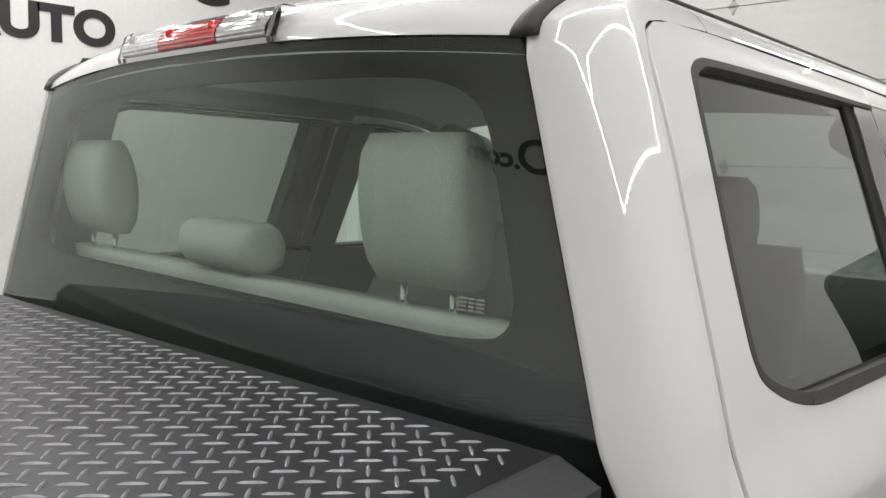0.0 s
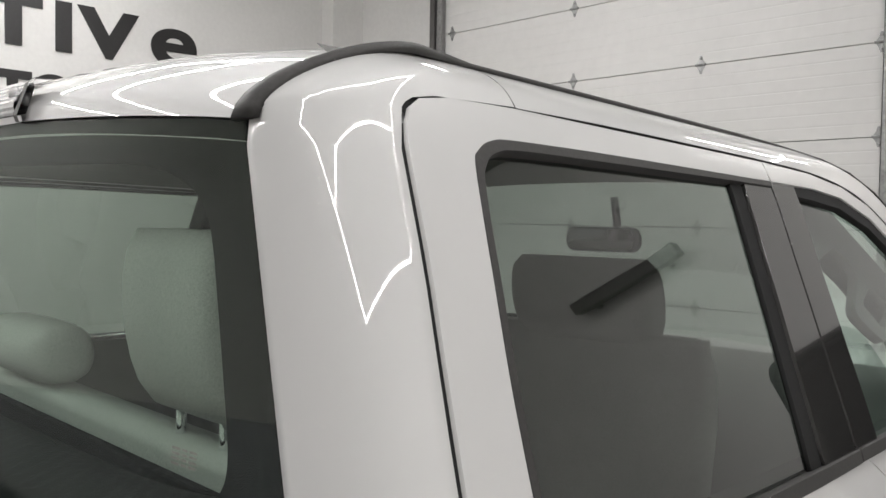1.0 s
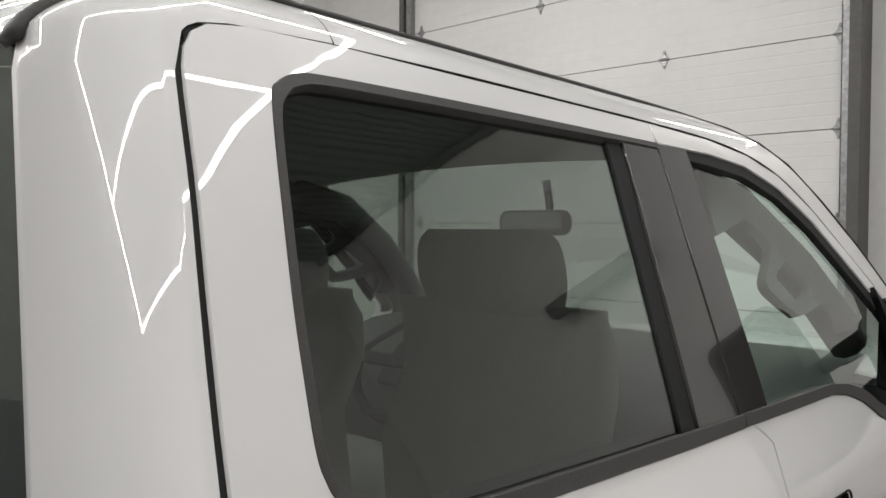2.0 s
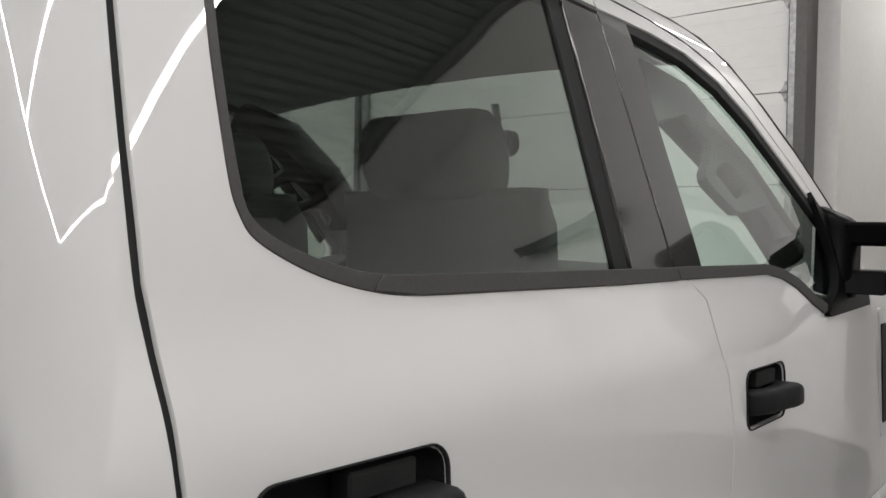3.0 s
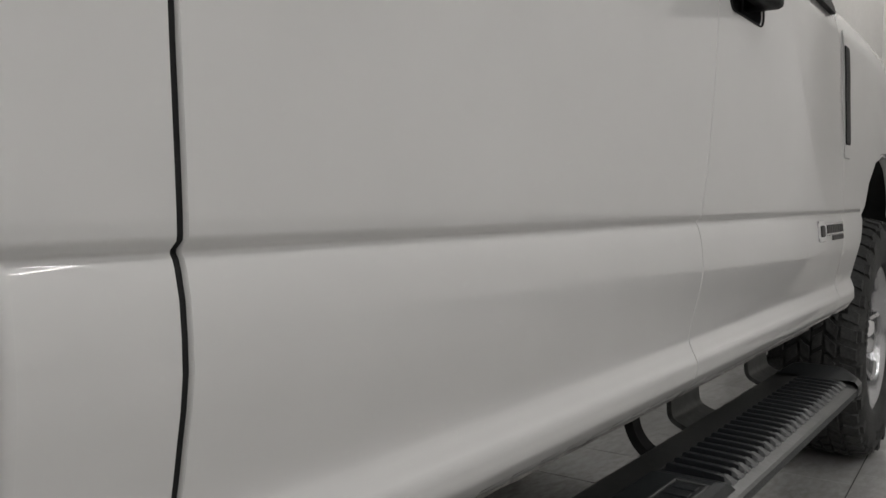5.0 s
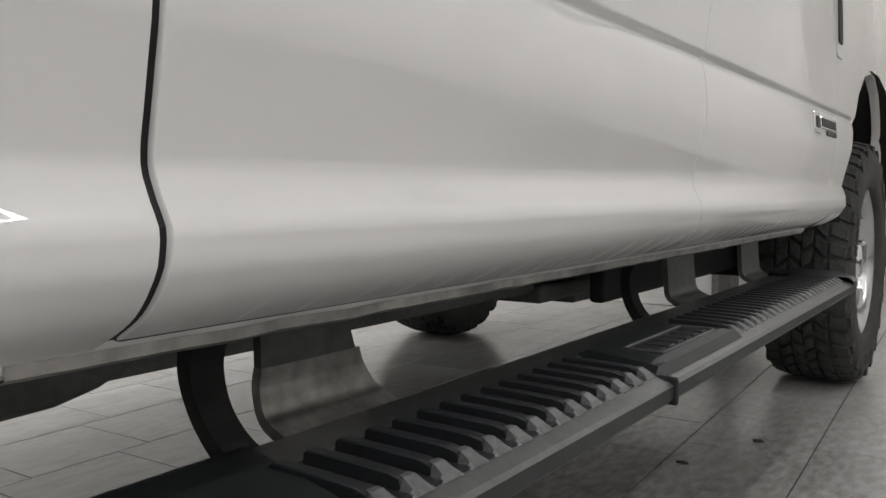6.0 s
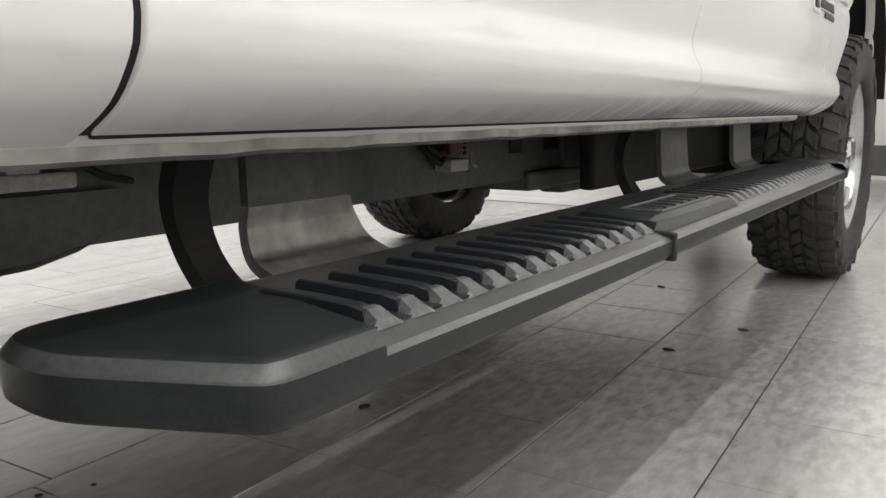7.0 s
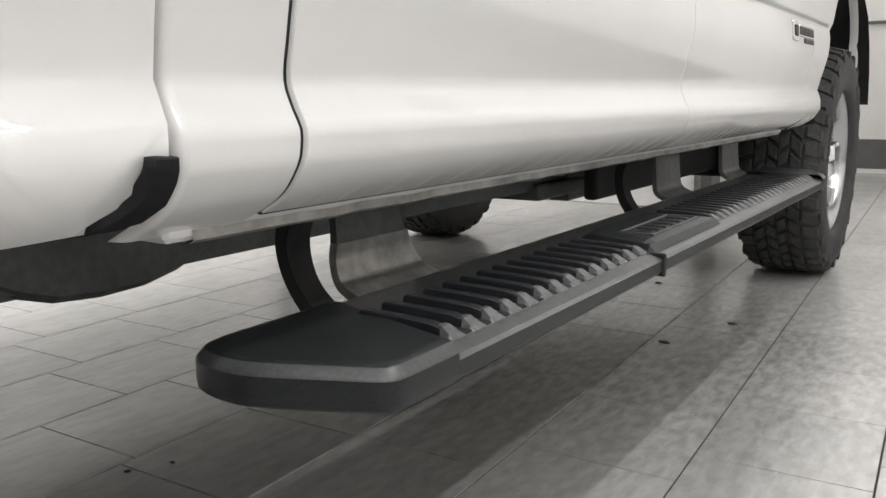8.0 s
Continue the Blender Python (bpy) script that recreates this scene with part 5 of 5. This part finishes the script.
def end_cap(front):
    """A moulded end: flat top, crisp chamfer and a cut-off outer corner."""
    if front:
        line = [(1.087, 2.31), (1.087, 2.36), (1.081, 2.378), (1.03, 2.485), (1.008, 2.50), (0.92, 2.505), (0.897, 2.498), (0.885, 2.475), (0.884, 2.31)]
        line = list(reversed(line))
    else:
        line = [(0.884, 0.585), (0.884, 0.455), (0.886, 0.422), (0.895, 0.400), (0.918, 0.388), (0.960, 0.386), (0.983, 0.393), (1.072, 0.434), (1.083, 0.442), (1.087, 0.455), (1.087, 0.535)]
    # corners rounded by cutting them twice
    for _ in range(2):
        cut = [line[0]]
        for a, b in zip(line, line[1:]):
            a, b = Vector(a), Vector(b)
            r = min(0.25, 0.010 / max((b - a).length, 1e-6))
            cut += [a.lerp(b, r), a.lerp(b, 1 - r)]
        line = cut + [line[-1]]
    line = [Vector(p) for p in line]
    normal = []
    for i, p in enumerate(line):
        a, b = line[max(i - 1, 0)], line[min(i + 1, len(line) - 1)]
        d = (b - a).normalized()
        normal.append(Vector((d.y, -d.x)) if (Vector((d.y, -d.x))).dot(Vector((0.97, 0.55 if not front else 2.3)) - p) > 0 else Vector((-d.y, d.x)))

    def ring(a, z):
        return [Vector((p.x + n.x * a, p.y + (n.y * a if 0 < i < len(line) - 1 else 0), SZ + z)) for i, (p, n) in enumerate(zip(line, normal))]
    bm = bmesh.new()
    g = loft(bm, [ring(*b) for b in ((0.016, -0.038), (0.005, -0.037), (0.001, -0.033), (0.0, -0.026), (0.0, -0.0085))])
    bm.faces.new(list(reversed(g[0])))
    t = loft(bm, [ring(*b) for b in ((0.0082, 0.0010), (0.0105, 0.0022), (0.018, 0.0030))])
    bm.faces.new(t[-1])
    bmesh.ops.recalc_face_normals(bm, faces=bm.faces)
    cap = part("end_cap", bm, STEP, board, "textured charcoal end cap", smooth=True)
    for f in cap.data.polygons:
        if len(f.vertices) > 4:
            f.use_smooth = False
    # paler band: the chamfer's highlight is put into its colour, along with wear
    bm = bmesh.new()
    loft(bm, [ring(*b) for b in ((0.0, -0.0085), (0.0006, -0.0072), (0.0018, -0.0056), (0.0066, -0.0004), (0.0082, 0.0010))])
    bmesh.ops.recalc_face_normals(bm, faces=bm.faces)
    part("cap_edge", bm, CAP_EDGE, board, "worn grey chamfer with its highlight put into the colour", smooth=True)


end_cap(False)
end_cap(True)


def tread_pad(y0, y1, pitch):
    """Cross ribs, tall at their inner ends, with paler tips, on a dark pad."""
    bm = bmesh.new()
    box(bm, 0.947, 1.062, y0, y1, SZ - 0.009, SZ - 0.0055)
    pad = part("tread_pad", bm, STEP_RIB, board, "dark ribbed rubber pad")
    for k in range(int((y1 - y0) / pitch + 0.01)):
        y = y0 + (k + 0.5) * pitch
        w = pitch * 0.30
        bm = bmesh.new()
        loft(bm, [[Vector((x, y + b * w, z)) for b, z in ((-1.05, SZ - 0.006), (-0.95, SZ + h - 0.001), (-0.8, SZ + h), (0.35, SZ + h - 0.001), (1.5, SZ - 0.006))] for x, h in ((0.951, -0.006), (0.9515, 0.0055), (0.954, 0.0070), (1.000, 0.0066), (1.036, 0.0055), (1.048, 0.0030), (1.051, -0.006))])
        part("tread_rib", bm, STEP_RIB, board)
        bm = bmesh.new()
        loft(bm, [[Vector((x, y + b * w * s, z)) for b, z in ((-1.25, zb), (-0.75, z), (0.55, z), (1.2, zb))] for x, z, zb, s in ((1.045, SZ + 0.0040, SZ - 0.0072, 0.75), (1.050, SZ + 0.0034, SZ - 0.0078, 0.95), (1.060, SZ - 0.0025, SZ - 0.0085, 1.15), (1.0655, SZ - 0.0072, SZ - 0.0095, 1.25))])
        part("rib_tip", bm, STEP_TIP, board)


tread_pad(0.551, 1.088, 0.0372)
tread_pad(1.408, 2.31, 0.0375)
bm = bmesh.new()
loft(bm, [[Vector((x, y + s * (x - 1.0), z)) for x, z in ((0.932, SZ - 0.006), (0.950, SZ + h), (1.050, SZ + h - 0.001), (1.062, SZ + min(h, 0.002)), (1.072, SZ - 0.009))] for y, h, s in ((1.092, -0.006, -0.35), (1.100, 0.004, -0.35), (1.125, 0.008, -0.35), (1.365, 0.008, 0.1), (1.388, 0.004, 0.1), (1.396, -0.006, 0.1))])
bmesh.ops.reverse_faces(bm, faces=bm.faces)
pad = part("logo_pad", bm, STEP, board, "smooth dark centre pad")
bm = bmesh.new()
for a, b in ((0.994, 0.998), (1.046, 1.050)):
    box(bm, a, b, 1.128, 1.345, SZ + 0.006, SZ + 0.0105, bevel=0.001, seg=1)
for a, b in ((1.128, 1.133), (1.340, 1.345)):
    box(bm, 0.994, 1.050, a, b, SZ + 0.006, SZ + 0.0105, bevel=0.001, seg=1)
part("badge_frame", bm, STEP_EDGE, board, "raised badge frame")
for k in range(6):
    y = 1.143 + 0.033 * k
    part("badge_mark", new_box(1.004, 1.040, y, y + 0.022, SZ + 0.006, SZ + 0.0098, bevel=0.001, seg=1), STEP_RIB, board)
part("pad_seam", new_box(1.062, 1.090, 1.065, 1.073, SZ - 0.040, SZ - 0.006, bevel=0.003), STEP, board, "black joint strip")


def strap(pts, name, mat, label, thick=0.005):
    """A bent flat strap through (x, z, y0, y1) points."""
    bm = bmesh.new()
    n = 30
    line = smooth_line([(p[0], p[1], 0) for p in pts], n)
    edge = smooth_line([(p[2], p[3], 0) for p in pts], n)
    rows = []
    for i, p in enumerate(line):
        d = line[min(i + 1, n - 1)] - line[max(i - 1, 0)]
        q = Vector((-d[1], d[0])).normalized() * thick
        rows.append([Vector((p[0] + q[0] * s, y, p[1] + q[1] * s)) for s, y in ((-1, edge[i][0]), (1, edge[i][0]), (1, edge[i][1]), (-1, edge[i][1]))])
    loft(bm, rows, close_u=True, caps=True)
    part(name, bm, mat, board, label)


for y in (0.0, 0.95):
    strap([(0.875, 0.61, 0.566 + y, 0.603 + y), (0.850, 0.565, 0.570 + y, 0.606 + y), (0.832, 0.52, 0.574 + y, 0.610 + y), (0.834, 0.47, 0.588 + y, 0.622 + y), (0.86, 0.43, 0.602 + y, 0.640 + y), (0.92, 0.415, 0.61 + y, 0.65 + y)], "bracket", UNDER_DARK, "black curved step bracket", 0.009)
strap([(0.83, 0.62, 0.650, 0.764), (0.838, 0.56, 0.650, 0.766), (0.842, 0.508, 0.648, 0.778)], "bracket_plate", UNDER, "dark painted upper bracket plate")
strap([(0.843, 0.512, 0.647, 0.782), (0.842, 0.49, 0.645, 0.792), (0.852, 0.462, 0.645, 0.806), (0.888, 0.445, 0.645, 0.812)], "bracket_plate", STEEL, "dusty bare steel bracket plate", 0.0055)
for y0, y1 in ((1.705, 1.86), (2.222, 2.38)):
    strap([(0.836, 0.63, y0, y1), (0.838, 0.56, y0, y1 + 0.002), (0.840, 0.50, y0 + 0.004, y1 + 0.010), (0.846, 0.462, y0 + 0.006, y1 + 0.02), (0.886, 0.442, y0 + 0.006, y1 + 0.024)], "bracket_plate", BRACKET, "grey zinc-coated bracket plate")
for y in (0.72, 1.30, 1.90):
    bm = bmesh.new()
    bmesh.ops.create_cone(bm, cap_ends=True, segments=6, radius1=0.011, radius2=0.009, depth=0.02, matrix=Matrix.Translation((1.035, y, SZ - 0.045)))
    part("bolt_head", bm, UNDER_DARK, board)

# ---- chassis
for s in (1, -1):
    bm = bmesh.new()
    loft(bm, [[Vector((s * x, y, z)) for x, z in ((0.46, 0.434 + dz), (0.46, 0.60 + dz), (0.38, 0.60 + dz), (0.38, 0.434 + dz))] for y, dz in ((-2.2, 0.10), (-1.3, 0.12), (-0.5, 0.02), (0.2, -0.005), (1.7, -0.002), (2.3, -0.01), (2.7, 0.06), (3.8, 0.08))], close_u=True, caps=True)
    bmesh.ops.bevel(bm, geom=[e for e in bm.edges], offset=0.008, segments=2, affect="EDGES")
    ch = part("chassis_rail", bm, UNDER, truck, "dark grey steel chassis rail")
    if s > 0:
        rail_ob = ch
bm = bmesh.new()
loft(bm, [[Vector((x, y, z)) for x, z in ((0.25, b + 0.02), (0.30, b), (0.45, b), (0.470, b + 0.012), (0.472, 0.50), (0.25, 0.50))] for y, b in ((0.40, 0.475), (0.435, 0.452), (0.48, 0.430), (0.53, 0.414), (0.60, 0.408), (0.67, 0.411), (0.73, 0.424), (0.78, 0.445))], close_u=True, caps=True)
part("fuel_tank", bm, UNDER, truck, "dark grey underbody tank with rounded ends", smooth=False)
for y, z0, z1, w in ((-0.55, 0.40, 0.55, 0.4),):
    bm = bmesh.new()
    box(bm, -0.36, 0.47, y - w / 2, y + w / 2, z0 + 0.01, z1, bevel=0.03)
    part("fuel_tank", bm, UNDER, truck, "dark grey underbody tank")
bm = bmesh.new()
loft(bm, [[Vector((x, y, z)) for x, z in ((-0.28, 0.40 + d), (0.28, 0.40 + d), (0.36, 0.50), (-0.36, 0.50))] for y, d in ((1.72, 0.04), (1.85, 0.0), (2.15, -0.005), (2.25, 0.03))], close_u=True, caps=True)
bmesh.ops.bevel(bm, geom=[e for e in bm.edges], offset=0.012, segments=1, affect="EDGES")
part("cross_member", bm, UNDER, truck, "dark grey gearbox cross member")
bm = bmesh.new()
box(bm, 0.30, 0.478, 1.86, 2.28, 0.405, 0.45, bevel=0.008)
box(bm, 0.40, 0.474, 2.05, 2.42, 0.385, 0.56, bevel=0.01)
part("control_arm_mount", bm, UNDER, truck, "dark grey forged arm mount")
for y, r in ((1.82, 0.024), (2.0, 0.028)):
    bm = bmesh.new()
    box(bm, 0.455, 0.4645, y - r * 1.25, y + r * 1.25, 0.497, 0.598, bevel=0.004)
    part("rail_slot", bm, UNDER_DARK, rail_ob)
for y in (2.16, 2.19, 2.22):
    bm = bmesh.new()
    bmesh.ops.create_cone(bm, cap_ends=True, segments=12, radius1=0.009, radius2=0.009, depth=0.006, matrix=pose(0.476, y, 0.515, 0, 90, 0))
    part("bolt_hole", bm, UNDER_DARK, rail_ob)
bm = bmesh.new()
box(bm, 0.56, 0.60, 1.95, 3.25, 0.405, 0.68, bevel=0.01)
part("inner_mudguard", bm, UNDER_DARK, truck, "black inner mudguard")
# wiring connectors on the rail
cn = new("wiring_connector")
cn.parent = truck
cn["label"] = "red and pale wiring connectors with loose cables"
part("red_plug", new_box(0.464, 0.50, 1.49, 1.535, 0.508, 0.545, bevel=0.004), CONNECTOR_RED, cn, "dark red plug")
for k in range(4):
    part("plug_fin", new_box(0.498, 0.505, 1.537, 1.545, 0.508 + 0.01 * k, 0.514 + 0.01 * k), CONNECTOR_RED, cn)
part("pale_plug", new_box(0.464, 0.505, 1.485, 1.55, 0.476, 0.500, bevel=0.004), CONNECTOR_PALE, cn, "pale plastic plug")
for dz in (0, 0.018):
    bm = bmesh.new()
    sweep(bm, [(0.47, 1.42, 0.56 - dz), (0.49, 1.44, 0.52 - dz), (0.49, 1.47, 0.51 - dz), (0.485, 1.49, 0.52 - dz)], 0.006, 6)
    part("cable", bm, UNDER_DARK, cn, smooth=True)
bm = bmesh.new()
sweep(bm, [(0.468, 1.585, 0.545), (0.48, 1.60, 0.53), (0.478, 1.60, 0.505), (0.485, 1.585, 0.485), (0.482, 1.615, 0.478)], 0.004, 6)
part("clip_wire", bm, CONNECTOR_PALE, cn, smooth=True)
part("pale_plug", new_box(0.464, 0.49, 0.60, 0.712, 0.507, 0.527, bevel=0.004), CONNECTOR_PALE, cn, "pale plastic harness clip")
part("pale_plug", new_box(0.464, 0.487, 0.63, 0.67, 0.522, 0.540, bevel=0.004), CONNECTOR_PALE, cn)
bm = bmesh.new()
sweep(bm, [(0.47, 0.70, 0.56), (0.478, 0.72, 0.535), (0.475, 0.76, 0.515), (0.466, 0.80, 0.508)], 0.005, 6)
part("cable", bm, UNDER_DARK, cn, smooth=True)

# ---- wheels
def road_wheel():
    WARP[0] = False
    STRETCH[:] = [1.0, 1.018, 1.018]
    w = new("road_wheel")
    w["label"] = "all-terrain tyre on a bright alloy rim"
    R, W = 0.418, 0.139
    # carcass, outer face towards +x
    bm = bmesh.new()
    half = [(-W + 0.045, 0.250), (-W + 0.012, 0.256), (-W, 0.264), (-W - 0.004, 0.29), (-W - 0.010, 0.335), (-W - 0.006, 0.372), (-W + 0.006, 0.392), (-W + 0.026, 0.404), (-0.06, 0.4065), (0, 0.407)]
    prof = half + [(-u, r) for u, r in reversed(half[:-1])]
    lathe(bm, prof, (0, 0, 0), 72)
    bmesh.ops.reverse_faces(bm, faces=bm.faces)
    ty = part("tyre", bm, TYRE, w, "black all-terrain tyre", smooth=True)
    # tread blocks: five staggered rows and shoulder lugs
    verts, faces = [], []

    def block(u0, u1, a0, a1, skew, r0, r1, side_drop=0.0):
        n0 = len(verts)
        for r, s in ((r0, 1.0), (r1, 0.84)):
            um, am = (u0 + u1) / 2, (a0 + a1) / 2
            for u, a in ((u0, a0), (u1, a0), (u1, a1), (u0, a1)):
                uu = um + (u - um) * s
                aa = am + (a - am) * s + skew * (uu - um)
                rr = r - side_drop * (1 if abs(uu) > W - 0.012 else 0)
                verts.append(Vector((uu, rr * math.cos(aa), rr * math.sin(aa))))
        q = n0
        faces.extend([(q + 4, q + 5, q + 6, q + 7), (q, q + 1, q + 5, q + 4), (q + 1, q + 2, q + 6, q + 5), (q + 2, q + 3, q + 7, q + 6), (q + 3, q, q + 4, q + 7)])
    N = 44
    for k in range(N):
        a = 2 * math.pi * k / N
        da = 2 * math.pi / N
        for row, (u0, u1, f, sk) in enumerate(((-0.034, -0.002, 0.1, 5), (0.002, 0.034, 0.55, -5), (-0.076, -0.040, 0.35, -6), (0.040, 0.076, 0.8, 6))):
            block(u0, u1, a + da * f, a + da * (f + 0.78), sk * 0.35, 0.403, R)
        for s in (1, -1):
            block(*(sorted((s * 0.083, s * (W - 0.004)))), a + da * 0.1, a + da * 0.80, s * 0.8, 0.396, R - 0.003, 0.010)
            if k % 2 == 0:
                block(*(sorted((s * (W - 0.012), s * (W + 0.007)))), a + da * 0.15, a + da * 0.9, 0, 0.365, 0.397)
    me = bpy.data.meshes.new("tread_blocks")
    me.from_pydata(verts, [], faces)
    me.transform(Matrix.Diagonal((*STRETCH, 1)))
    me.materials.append(TYRE)
    tb = new("tread_block_ring", me)
    tb.parent = w
    tagged(tb, "chunky rubber tread blocks", kind="stuff")
    # raised bars of sidewall lettering that cannot be read
    bm = bmesh.new()
    for c in (0.5, 2.6, 4.4):
        for k in range(7):
            a = c + k * 0.062
            for q in (0,):
                pts = [Vector((W + 0.0085, r * math.cos(b), r * math.sin(b))) for r, b in ((0.322, a), (0.352, a), (0.352, a + 0.042), (0.322, a + 0.042))]
                f = [bm.verts.new(p) for p in pts] + [bm.verts.new(p + Vector((0.003, 0, 0))) for p in pts]
                bm.faces.new(f[4:8])
                for i in range(4):
                    bm.faces.new((f[i], f[(i + 1) % 4], f[4 + (i + 1) % 4], f[4 + i]))
    tagged(part("sidewall_bars", bm, TYRE, w, "raised sidewall bars"), kind="stuff")
    # rim
    bm = bmesh.new()
    lathe(bm, [(0.118, 0.268), (0.124, 0.258), (0.122, 0.248), (0.100, 0.236), (0.06, 0.230), (-0.10, 0.225), (-0.12, 0.25)], (0, 0, 0), 64)
    bmesh.ops.reverse_faces(bm, faces=bm.faces)
    rim = part("rim", bm, ALLOY, w, "bright alloy rim", smooth=True)
    bm = bmesh.new()
    lathe(bm, [(0.0, 0.235), (0.005, 0.15), (0.03, 0.09), (0.03, 0.0)], (0, 0, 0), 48)
    bmesh.ops.reverse_faces(bm, faces=bm.faces)
    part("wheel_disc", bm, UNDER_DARK, w, "dark recess behind the spokes", smooth=True)
    for k in range(8):
        a = 2 * math.pi * k / 8
        bm = bmesh.new()
        rows = []
        for r, w2, x, th in ((0.07, 0.028, 0.055, 0.03), (0.12, 0.026, 0.060, 0.03), (0.18, 0.030, 0.074, 0.03), (0.222, 0.040, 0.090, 0.026), (0.240, 0.055, 0.102, 0.02)):
            rows.append([Vector((u, r * math.cos(a) - v * math.sin(a), r * math.sin(a) + v * math.cos(a))) for u, v in ((x - th, -w2), (x - 0.006, -w2), (x, -w2 * 0.7), (x, w2 * 0.7), (x - 0.006, w2), (x - th, w2))])
        loft(bm, rows, close_u=True, caps=True)
        bmesh.ops.recalc_face_normals(bm, faces=bm.faces)
        part("spoke", bm, ALLOY, w)
        bm = bmesh.new()
        b = a + math.pi / 8
        bmesh.ops.create_cone(bm, cap_ends=True, segments=6, radius1=0.015, radius2=0.013, depth=0.04, matrix=pose(0.065, 0.085 * math.cos(b), 0.085 * math.sin(b), 0, 90, 0))
        part("wheel_nut", bm, CHROME, w)
    bm = bmesh.new()
    lathe(bm, [(0.045, 0.105), (0.064, 0.098), (0.066, 0.066), (0.10, 0.062), (0.115, 0.052), (0.119, 0.0)], (0, 0, 0), 40)
    bmesh.ops.reverse_faces(bm, faces=bm.faces)
    part("hub_cap", bm, CHROME, w, "chrome hub cap", smooth=True)
    return w


fw = road_wheel()
fw.parent = truck
fw.matrix_basis = pose(0.838, 3.345, 0.425, 4, 0, 0)
for m in (pose(-0.858, 3.345, 0.425, 0, 0, 180), pose(0.858, -0.87, 0.425, 30, 0, 0), pose(-0.858, -0.87, 0.425, 20, 0, 180)):
    c = copy_thing(fw, m)
STRETCH[:] = [1.0, 1.0, 1.0]
bm = bmesh.new()
sweep(bm, [(-0.75, 3.345, 0.40), (0.75, 3.345, 0.40)], 0.05, 12)
part("axle", bm, UNDER_DARK, truck, smooth=True)
bm = bmesh.new()
sweep(bm, [(-0.75, -0.87, 0.40), (0.75, -0.87, 0.40)], 0.05, 12)
part("axle", bm, UNDER_DARK, truck, smooth=True)

# ---- crumbs of mud on the floor
for x, y, r in ((0.746, 2.109, 0.014), (0.851, 2.396, 0.013), (0.362, 1.378, 0.014), (0.221, 0.863, 0.006), (0.184, 0.793, 0.007), (0.476, 2.814, 0.012)):
    bm = bmesh.new()
    bmesh.ops.create_icosphere(bm, subdivisions=3, radius=r * 0.75)
    for v in bm.verts:
        v.co += v.co * 0.45 * noise.noise(v.co * 90 + Vector((x * 7, y * 5, 0)))
        v.co.z = max(v.co.z * 0.4 + 0.3 * r * noise.noise(v.co * 160), -0.001)
        v.co.x *= 1.3 + 0.9 * noise.noise(Vector((v.co.y * 160, x * 9, y)))
        v.co.y *= 1.0 + 0.8 * noise.noise(Vector((v.co.x * 130, y * 9, x)))
    ob = part("mud_crumb", bm, DEBRIS, None, smooth=True)
    ob.location = (x, y, 0.001)
    tagged(ob, "small dark crumb of dried mud on the tiles", "debris", "crumbs on the floor")

# ---- floor tiles
def tile_mesh():
    bm = bmesh.new()
    g = 0.0017
    x0, x1, y0, y1 = g, PX - g, g, PY - g
    c = 0.0006
    loft(bm, [[Vector(p) for p in ((x0 + a, y0 + a, z), (x1 - a, y0 + a, z), (x1 - a, y1 - a, z), (x0 + a, y1 - a, z))] for a, z in ((0, -0.006), (0, -0.0012), (c, 0.0))], close_u=True, caps=True)
    me = bpy.data.meshes.new("tile")
    bm.to_mesh(me)
    bm.free()
    me.materials.append(TILE)
    return me


tile = tile_mesh()
far_v, far_f = [], []
near = 0
LAY = Matrix.Translation((1.022, 1.757, 0)) @ Matrix.Rotation(radians(2.6), 4, "Z") @ Matrix.Translation((-1.022, -1.757, 0))
for i in range(-20, 17):
    for j in range(-20, 26):
        p = LAY @ Vector((X0 + PX * i, Y0 + PY * (j + STAGGER.get(i, (0.37 * i) % 1)), 0))
        x, y = p.x, p.y
        if x < WEST - 0.1 or x > EAST or y < SOUTH - 0.1 or y > NORTH:
            continue
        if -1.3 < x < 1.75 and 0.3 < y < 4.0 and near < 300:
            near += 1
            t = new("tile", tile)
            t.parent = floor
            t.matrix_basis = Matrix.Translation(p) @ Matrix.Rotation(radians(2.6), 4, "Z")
        else:
            n0 = len(far_v)
            turned = Matrix.Translation(p) @ Matrix.Rotation(radians(2.6), 4, "Z")
            far_v += [turned @ v.co for v in tile.vertices]
            far_f += [[n0 + k for k in p.vertices] for p in tile.polygons]
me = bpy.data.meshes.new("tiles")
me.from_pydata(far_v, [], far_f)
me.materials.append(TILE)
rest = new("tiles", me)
rest.parent = floor
tagged(rest, "grey square floor tiles", kind="stuff")
